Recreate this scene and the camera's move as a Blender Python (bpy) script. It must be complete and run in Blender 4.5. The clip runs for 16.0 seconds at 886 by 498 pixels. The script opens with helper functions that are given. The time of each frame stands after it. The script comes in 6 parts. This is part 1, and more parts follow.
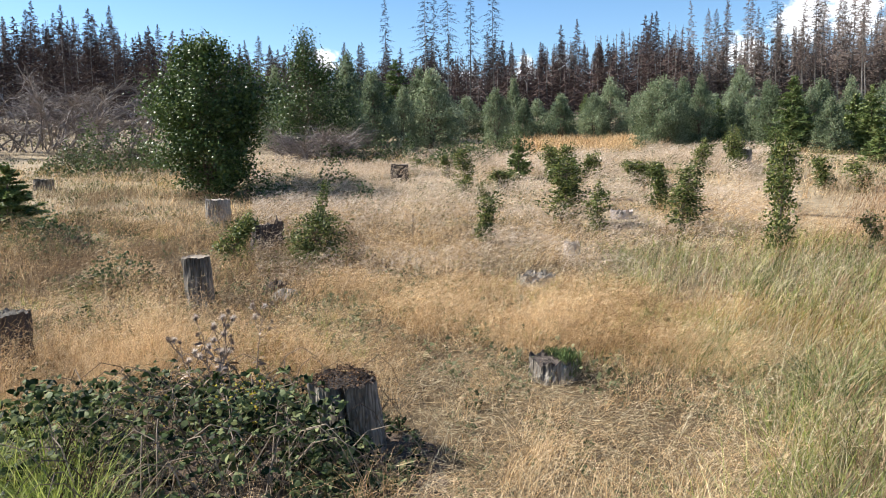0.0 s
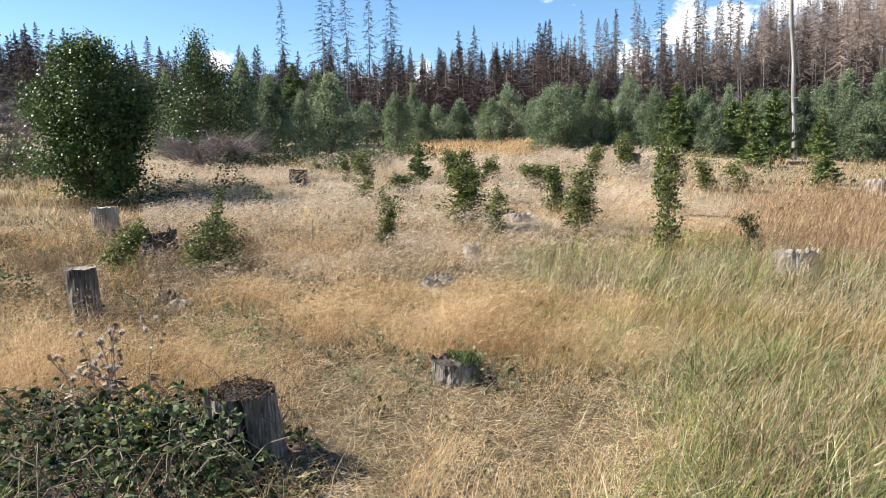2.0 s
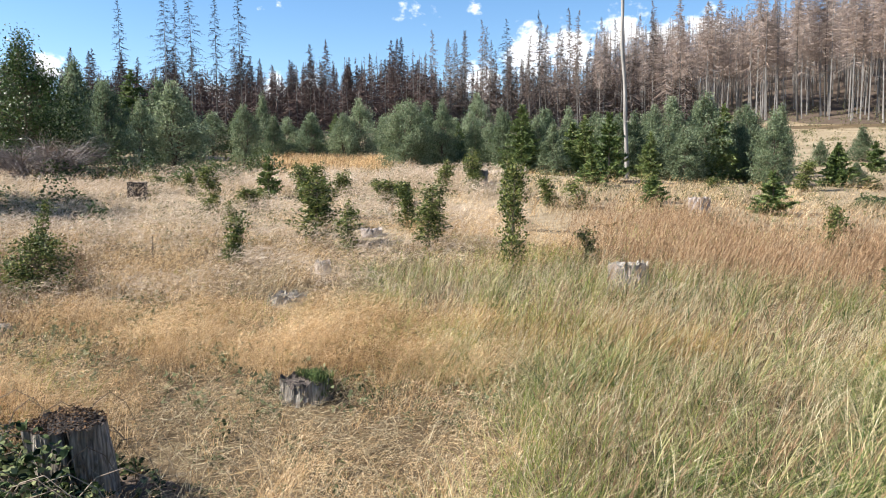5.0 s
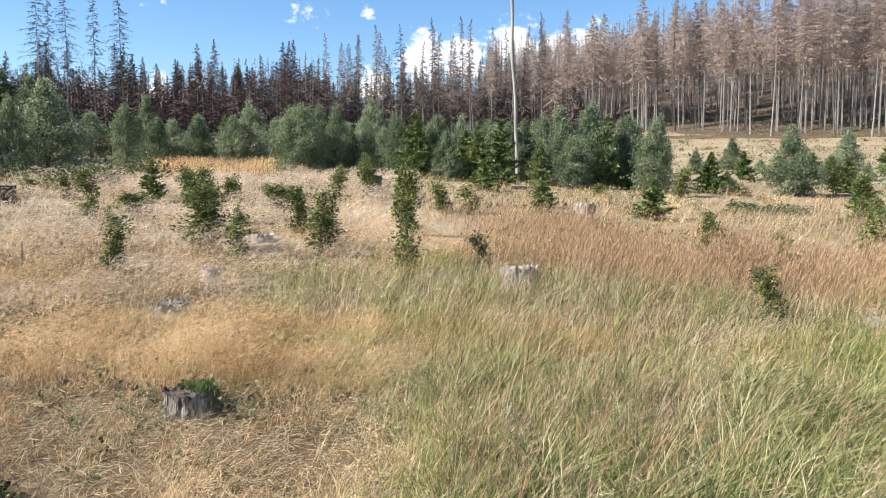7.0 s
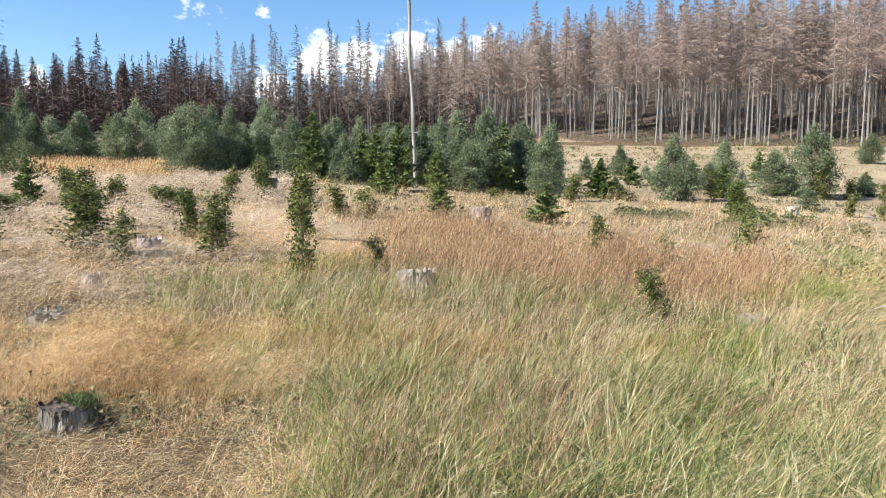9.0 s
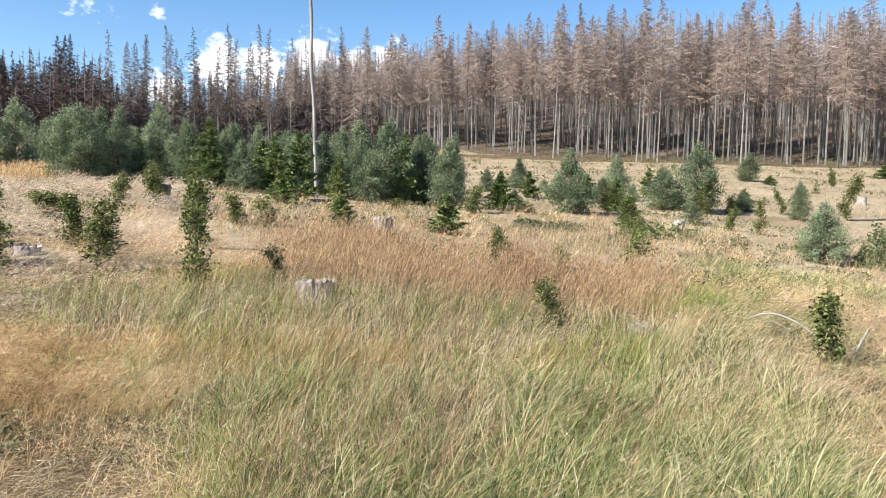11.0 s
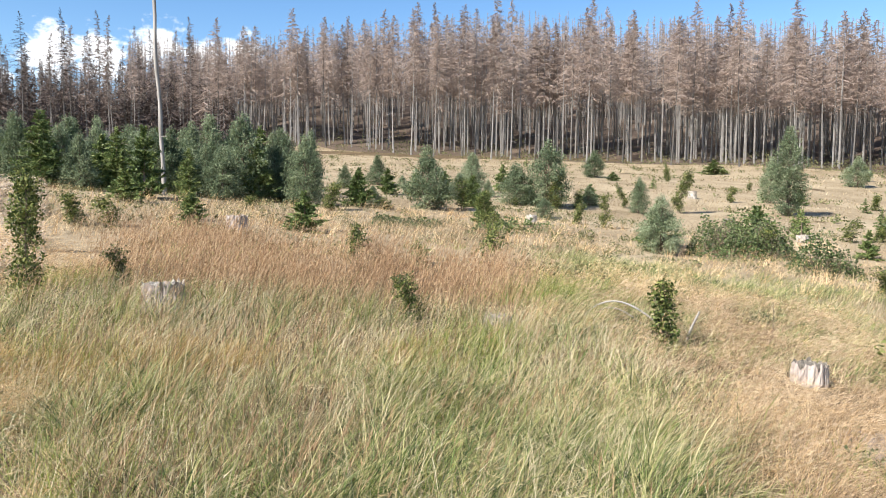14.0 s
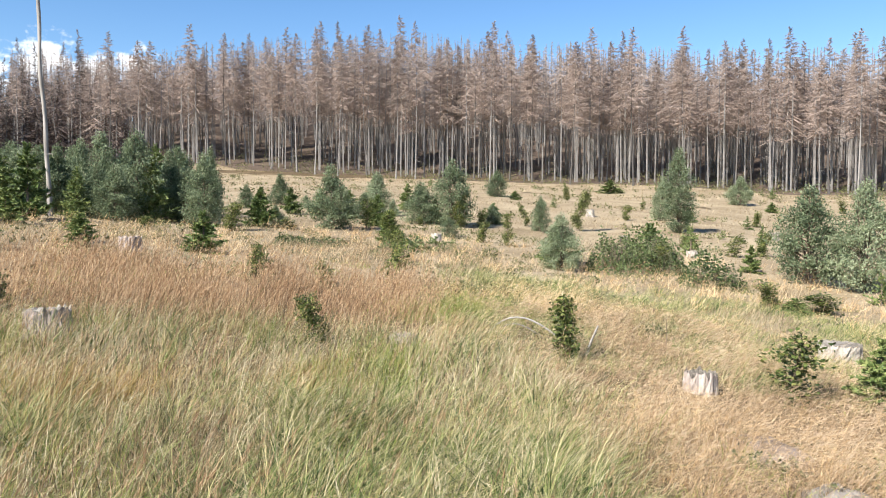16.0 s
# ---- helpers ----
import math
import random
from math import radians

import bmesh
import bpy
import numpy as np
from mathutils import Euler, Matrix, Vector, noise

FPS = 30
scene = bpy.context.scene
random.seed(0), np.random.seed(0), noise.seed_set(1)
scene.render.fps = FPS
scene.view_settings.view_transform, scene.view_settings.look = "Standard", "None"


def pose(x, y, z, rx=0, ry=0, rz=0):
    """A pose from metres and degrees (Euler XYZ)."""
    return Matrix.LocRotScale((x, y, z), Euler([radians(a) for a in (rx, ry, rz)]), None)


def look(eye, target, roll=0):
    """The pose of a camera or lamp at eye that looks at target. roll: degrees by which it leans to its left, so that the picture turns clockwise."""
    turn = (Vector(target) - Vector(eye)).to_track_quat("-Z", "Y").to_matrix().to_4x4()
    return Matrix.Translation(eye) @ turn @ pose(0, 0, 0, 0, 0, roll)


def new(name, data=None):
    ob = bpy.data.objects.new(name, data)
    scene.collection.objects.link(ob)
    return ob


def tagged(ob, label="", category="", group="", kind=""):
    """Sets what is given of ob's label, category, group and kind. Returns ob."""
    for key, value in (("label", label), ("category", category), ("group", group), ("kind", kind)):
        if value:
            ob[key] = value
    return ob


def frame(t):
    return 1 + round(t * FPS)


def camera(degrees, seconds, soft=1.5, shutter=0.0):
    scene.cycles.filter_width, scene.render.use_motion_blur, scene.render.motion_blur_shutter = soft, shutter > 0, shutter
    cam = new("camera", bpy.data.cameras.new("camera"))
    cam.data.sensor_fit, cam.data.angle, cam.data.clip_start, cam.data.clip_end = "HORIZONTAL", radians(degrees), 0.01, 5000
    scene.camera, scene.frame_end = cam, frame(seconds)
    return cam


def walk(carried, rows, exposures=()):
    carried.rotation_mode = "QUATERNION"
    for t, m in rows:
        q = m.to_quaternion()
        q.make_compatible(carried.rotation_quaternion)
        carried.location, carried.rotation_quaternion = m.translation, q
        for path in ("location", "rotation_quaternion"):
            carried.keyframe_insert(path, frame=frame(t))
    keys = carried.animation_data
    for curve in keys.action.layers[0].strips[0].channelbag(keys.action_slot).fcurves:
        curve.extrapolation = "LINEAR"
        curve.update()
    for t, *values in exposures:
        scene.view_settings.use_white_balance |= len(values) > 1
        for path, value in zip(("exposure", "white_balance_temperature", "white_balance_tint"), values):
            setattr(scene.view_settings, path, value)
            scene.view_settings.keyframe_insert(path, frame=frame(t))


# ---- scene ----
cam = camera(62.0, 16.0, 1.0)
EXPOSURES = [(0.0, 1.27), (4.0, 1.34), (16.0, 1.32)]
PATH = [
    (0.0, pose(0.000, 0.000, 1.600, 83.69, 0.84, -0.54)),
    (0.5, pose(0.005, 0.000, 1.601, 83.55, 0.98, -2.27)),
    (1.0, pose(0.010, 0.000, 1.602, 83.59, 1.02, -4.08)),
    (1.5, pose(0.015, 0.001, 1.603, 83.69, 1.22, -6.00)),
    (2.0, pose(0.019, 0.001, 1.604, 83.89, 1.16, -8.16)),
    (2.5, pose(0.024, 0.000, 1.605, 84.26, 1.29, -9.84)),
    (3.0, pose(0.029, 0.000, 1.606, 84.27, 1.33, -12.03)),
    (3.5, pose(0.034, -0.000, 1.606, 84.41, 1.23, -13.83)),
    (4.0, pose(0.038, -0.001, 1.607, 84.67, 1.01, -15.69)),
    (6.5, pose(0.061, -0.005, 1.608, 84.99, 0.08, -25.51)),
    (7.0, pose(0.066, -0.006, 1.608, 85.24, 0.18, -27.62)),
    (7.5, pose(0.070, -0.007, 1.608, 85.78, 0.35, -29.49)),
    (8.0, pose(0.075, -0.009, 1.608, 85.88, 0.19, -31.66)),
    (8.5, pose(0.079, -0.010, 1.607, 85.70, 0.13, -33.63)),
    (9.0, pose(0.083, -0.012, 1.607, 85.51, -0.20, -35.47)),
    (11.5, pose(0.105, -0.021, 1.603, 86.49, -0.85, -44.82)),
    (12.0, pose(0.109, -0.023, 1.602, 86.33, -0.52, -46.53)),
    (12.5, pose(0.113, -0.026, 1.601, 86.21, -0.27, -48.36)),
    (13.0, pose(0.117, -0.028, 1.600, 86.44, -0.18, -50.75)),
    (13.5, pose(0.121, -0.031, 1.599, 86.55, -0.46, -52.49)),
    (14.0, pose(0.125, -0.034, 1.597, 86.31, -0.53, -53.89)),
    (14.5, pose(0.130, -0.036, 1.596, 86.57, -0.52, -55.64)),
    (15.0, pose(0.134, -0.039, 1.594, 87.21, -0.27, -57.30)),
    (15.5, pose(0.138, -0.042, 1.592, 87.68, -0.14, -59.00)),
    (16.0, pose(0.142, -0.046, 1.591, 87.85, -0.19, -61.21)),
]
walk(cam, PATH, EXPOSURES)


# ---- the lie of the land: heights along rays from the hilltop spot, by compass angle and distance ----
LAND_ANGLE = np.array([-180.0, -120.0, -92.0, -75.0, -60.0, -45.0, -33.0, -20.0, 0.0, 20.0, 45.0, 180.0])
LAND_DIST = np.array([0.0, 4.0, 8.0, 14.0, 22.0, 36.0, 60.0, 95.0, 170.0, 400.0])
LAND_HEIGHT = np.array([
    [0, -.10, -.30, -.50, -.60, -.50, 0.0, 1.0, 2.0, 4.0],
    [0, -.12, -.40, -.60, -.60, -.20, 1.2, 3.4, 19.0, 40.0],
    [0, -.12, -.35, -.55, -.45, 0.30, 2.2, 5.0, 21.5, 44.0],
    [0, -.08, -.12, -.05, 0.20, 1.10, 3.3, 6.4, 26.0, 50.0],
    [0, -.02, 0.05, 0.25, 0.75, 1.80, 4.0, 7.0, 29.0, 54.0],
    [0, 0.03, 0.18, 0.55, 1.15, 2.20, 4.4, 7.4, 28.0, 52.0],
    [0, 0.06, 0.28, 0.78, 1.45, 2.40, 4.4, 7.4, 18.0, 34.0],
    [0, 0.08, 0.30, 0.88, 1.75, 2.80, 4.6, 7.4, 15.4, 29.4],
    [0, 0.08, 0.26, 0.82, 1.65, 2.90, 4.6, 7.0, 15.0, 29.0],
    [0, 0.06, 0.20, 0.72, 1.45, 2.55, 4.6, 7.0, 15.0, 29.0],
    [0, 0.04, 0.16, 0.60, 1.30, 2.40, 4.4, 7.0, 15.0, 29.0],
    [0, -.10, -.30, -.50, -.60, -.50, 0.0, 1.0, 2.0, 4.0],
])


def lattice(ix, iy, seed):
    n = (ix.astype(np.int64) * 374761393 + iy.astype(np.int64) * 668265263 + seed * 974711) & 0x7FFFFFFF
    n = ((n ^ (n >> 13)) * 1274126177) & 0x7FFFFFFF
    return ((n ^ (n >> 16)) & 0xFFFF) / 65535.0


def vnoise(x, y, size, seed=0):
    """Smooth noise from 0 to 1, with lumps of that size in metres."""
    u, v = np.asarray(x, float) / size + 500, np.asarray(y, float) / size + 500
    iu, iv = np.floor(u), np.floor(v)
    fu, fv = u - iu, v - iv
    fu, fv = fu * fu * (3 - 2 * fu), fv * fv * (3 - 2 * fv)
    a = lattice(iu, iv, seed) * (1 - fu) + lattice(iu + 1, iv, seed) * fu
    b = lattice(iu, iv + 1, seed) * (1 - fu) + lattice(iu + 1, iv + 1, seed) * fu
    return a * (1 - fv) + b * fv


def smooth(a, b, v):
    s = np.clip((v - a) / (b - a), 0, 1)
    return s * s * (3 - 2 * s)


def polar(x, y):
    return np.degrees(np.arctan2(-np.asarray(x, float), y)), np.hypot(x, y)


def ground_z(x, y):
    x, y = np.asarray(x, float), np.asarray(y, float)
    ang, d = polar(x, y)
    d = np.clip(d, 0, 399.9)
    i = np.clip(np.searchsorted(LAND_ANGLE, ang, side="right") - 1, 0, len(LAND_ANGLE) - 2)
    j = np.clip(np.searchsorted(LAND_DIST, d, side="right") - 1, 0, len(LAND_DIST) - 2)
    s = (ang - LAND_ANGLE[i]) / (LAND_ANGLE[i + 1] - LAND_ANGLE[i])
    s = s * s * (3 - 2 * s)
    q = (d - LAND_DIST[j]) / (LAND_DIST[j + 1] - LAND_DIST[j])
    low = LAND_HEIGHT[i, j] * (1 - q) + LAND_HEIGHT[i, j + 1] * q
    high = LAND_HEIGHT[i + 1, j] * (1 - q) + LAND_HEIGHT[i + 1, j + 1] * q
    bumps = 0.10 * (vnoise(x, y, 2.3, 3) - 0.5) + 0.04 * (vnoise(x, y, 0.7, 4) - 0.5) + 0.3 * smooth(12, 40, d) * (vnoise(x, y, 9.0, 5) - 0.5)
    return low * (1 - s) + high * s + bumps * smooth(0.3, 3.0, d)


# ---- light: sun high on the left, blue sky with a bank of fair-weather cloud ----
SUN_TURN, SUN_HIGH = 76.0, 40.0
world = bpy.data.worlds.new("sky")
scene.world = world
world.use_nodes = True
wn, wl = world.node_tree.nodes, world.node_tree.links
wn.clear()
sky = wn.new("ShaderNodeTexSky")
sky.sky_type, sky.sun_disc = "NISHITA", False
sky.sun_elevation, sky.sun_rotation = radians(SUN_HIGH), radians(-SUN_TURN)
sky.altitude, sky.air_density, sky.dust_density, sky.ozone_density = 600.0, 1.0, 0.2, 1.0
spot = wn.new("ShaderNodeTexCoord")
stretch = wn.new("ShaderNodeMapping")
stretch.inputs["Scale"].default_value = (1.0, 1.0, 1.5)
puff = wn.new("ShaderNodeTexNoise")
puff.inputs["Scale"].default_value, puff.inputs["Detail"].default_value, puff.inputs["Roughness"].default_value = 34.0, 8.0, 0.6
thick = wn.new("ShaderNodeMapRange")
thick.interpolation_type = "SMOOTHSTEP"
thick.inputs["From Min"].default_value, thick.inputs["From Max"].default_value = 0.40, 0.78
deep = wn.new("ShaderNodeHueSaturation")
deep.inputs["Hue"].default_value = 0.503
deep.inputs["Saturation"].default_value, deep.inputs["Value"].default_value = 1.26, 1.72
blend = wn.new("ShaderNodeMix")
blend.data_type = "RGBA"
blend.inputs["B"].default_value = (13.0, 13.2, 13.5, 1)
back = wn.new("ShaderNodeBackground")
back.inputs["Strength"].default_value = 0.045
wout = wn.new("ShaderNodeOutputWorld")
wl.new(spot.outputs["Generated"], stretch.inputs["Vector"])
wl.new(stretch.outputs["Vector"], puff.inputs["Vector"])
# turn, rise and radius in degrees, and how solid each ball of cloud is
CLOUDS = [(-26.0, 9.6, 3.0, 1.0), (-29.5, 9.8, 3.2, 1.0), (-33.0, 10.6, 3.0, 1.0), (-36.3, 9.6, 3.0, 1.0), (-39.0, 10.2, 2.8, 1.0), (-42.5, 9.4, 2.6, 1.0), (-46.0, 8.8, 2.6, 1.0), (-22.5, 7.4, 2.6, 1.0),
          (8.3, 7.6, 1.9, 1.0), (-6.5, 6.2, 2.6, 1.0), (-9.5, 6.8, 2.0, 0.95), (-2.5, 6.0, 2.6, 0.95), (-16.4, 13.1, 2.1, 0.62), (-17.6, 12.8, 2.1, 0.62), (-18.9, 12.9, 2.0, 0.55), (-22.2, 13.0, 1.7, 0.55), (-7.2, 13.2, 1.7, 0.45), (-5.6, 13.4, 1.5, 0.4), (28.0, 13.4, 1.8, 0.55),
          # unseen clouds behind the camera, added only to even out the light
          (70.0, 14.0, 7.0, 1.0), (105.0, 18.0, 8.0, 1.0), (140.0, 12.0, 7.0, 1.0), (175.0, 20.0, 9.0, 1.0), (215.0, 15.0, 8.0, 1.0), (250.0, 22.0, 7.0, 1.0)]
density = None
for turn, rise, radius, solid in CLOUDS:
    apart = wn.new("ShaderNodeVectorMath")
    apart.operation = "DISTANCE"
    apart.inputs[1].default_value = (-math.sin(radians(turn)) * math.cos(radians(rise)), math.cos(radians(turn)) * math.cos(radians(rise)), math.sin(radians(rise)))
    ball = wn.new("ShaderNodeMapRange")
    ball.inputs["From Min"].default_value, ball.inputs["From Max"].default_value = 0.0, radians(radius) * 1.5
    ball.inputs["To Min"].default_value, ball.inputs["To Max"].default_value = solid, -0.3
    wl.new(spot.outputs["Generated"], apart.inputs[0])
    wl.new(apart.outputs["Value"], ball.inputs["Value"])
    if density is None:
        density = ball.outputs["Result"]
    else:
        most = wn.new("ShaderNodeMath")
        most.operation = "MAXIMUM"
        wl.new(density, most.inputs[0])
        wl.new(ball.outputs["Result"], most.inputs[1])
        density = most.outputs["Value"]
ragged = wn.new("ShaderNodeMath")
ragged.operation = "MULTIPLY_ADD"
ragged.inputs[1].default_value = 1.7
wl.new(puff.outputs["Fac"], ragged.inputs[0])
lower = wn.new("ShaderNodeMath")
lower.operation = "SUBTRACT"
lower.inputs[1].default_value = 0.85
wl.new(density, lower.inputs[0])
wl.new(lower.outputs["Value"], ragged.inputs[2])
density = ragged.outputs["Value"]
wl.new(density, thick.inputs["Value"])
wl.new(thick.outputs["Result"], blend.inputs["Factor"])
wl.new(sky.outputs["Color"], deep.inputs["Color"])
wl.new(deep.outputs["Color"], blend.inputs["A"])
wl.new(blend.outputs["Result"], back.inputs["Color"])
wl.new(back.outputs["Background"], wout.inputs["Surface"])

sun = new("sun", bpy.data.lights.new("sun", "SUN"))
sun.data.energy, sun.data.angle, sun.data.color = 5.0, radians(0.53), (1.0, 0.958, 0.87)
sa, sh = radians(SUN_TURN), radians(SUN_HIGH)
sun.matrix_world = look((-60 * math.sin(sa) * math.cos(sh), 60 * math.cos(sa) * math.cos(sh), 60 * math.sin(sh)), (0, 0, 0))


# ---- materials ----
def surface(name, tones, grain, stretch_xyz=(1, 1, 1), rough=0.85, bump=0.3, bump_depth=0.01, island=0.0, glow_through=0.0, patch=1.0, contrast=0.6, each=0.0, gloss=0.3):
    """Colour from two scales of noise over a ramp of tones; island: how much each loose piece differs; glow_through: how much light a leaf lets through."""
    m = bpy.data.materials.new(name)
    m.use_nodes = True
    n, l = m.node_tree.nodes, m.node_tree.links
    n.clear()
    out = n.new("ShaderNodeOutputMaterial")
    b = n.new("ShaderNodeBsdfPrincipled")
    b.inputs["Roughness"].default_value = rough
    b.inputs["Specular IOR Level"].default_value = gloss
    tc = n.new("ShaderNodeTexCoord")
    mp = n.new("ShaderNodeMapping")
    mp.inputs["Scale"].default_value = stretch_xyz
    l.new(tc.outputs["Object"], mp.inputs["Vector"])
    fine = n.new("ShaderNodeTexNoise")
    fine.inputs["Scale"].default_value, fine.inputs["Detail"].default_value = grain, 5.0
    l.new(mp.outputs["Vector"], fine.inputs["Vector"])
    wide = n.new("ShaderNodeTexNoise")
    wide.inputs["Scale"].default_value, wide.inputs["Detail"].default_value = patch, 3.0
    l.new(tc.outputs["Object"], wide.inputs["Vector"])
    mix = n.new("ShaderNodeMath")
    mix.operation = "MULTIPLY_ADD"
    mix.inputs[1].default_value = 0.5
    half = n.new("ShaderNodeMath")
    half.operation = "MULTIPLY"
    half.inputs[1].default_value = 0.5
    l.new(fine.outputs["Fac"], half.inputs[0])
    l.new(wide.outputs["Fac"], mix.inputs[0])
    l.new(half.outputs["Value"], mix.inputs[2])
    value = mix.outputs["Value"]
    for amount, kind, socket in ((island, "ShaderNodeNewGeometry", "Random Per Island"), (each, "ShaderNodeObjectInfo", "Random")):
        if amount:
            g = n.new(kind)
            k = n.new("ShaderNodeMath")
            k.operation = "MULTIPLY_ADD"
            k.inputs[1].default_value, k.inputs[2].default_value = amount, -amount / 2
            l.new(g.outputs[socket], k.inputs[0])
            s = n.new("ShaderNodeMath")
            s.operation = "ADD"
            l.new(value, s.inputs[0])
            l.new(k.outputs["Value"], s.inputs[1])
            value = s.outputs["Value"]
    ramp = n.new("ShaderNodeValToRGB")
    e = ramp.color_ramp.elements
    a, z = 0.5 - contrast / 2, 0.5 + contrast / 2
    for i, c in enumerate(tones):
        at = a + (z - a) * i / (len(tones) - 1)
        el = e[i] if i < 2 else e.new(at)
        el.position, el.color = at, (*c, 1)
    l.new(value, ramp.inputs["Fac"])
    l.new(ramp.outputs["Color"], b.inputs["Base Color"])
    if bump:
        bp = n.new("ShaderNodeBump")
        bp.inputs["Strength"].default_value, bp.inputs["Distance"].default_value = bump, bump_depth
        l.new(fine.outputs["Fac"], bp.inputs["Height"])
        l.new(bp.outputs["Normal"], b.inputs["Normal"])
    if glow_through:
        tr = n.new("ShaderNodeBsdfTranslucent")
        l.new(ramp.outputs["Color"], tr.inputs["Color"])
        ms = n.new("ShaderNodeMixShader")
        ms.inputs["Fac"].default_value = glow_through
        l.new(b.outputs["BSDF"], ms.inputs[1])
        l.new(tr.outputs["BSDF"], ms.inputs[2])
        l.new(ms.outputs["Shader"], out.inputs["Surface"])
    else:
        l.new(b.outputs["BSDF"], out.inputs["Surface"])
    return m


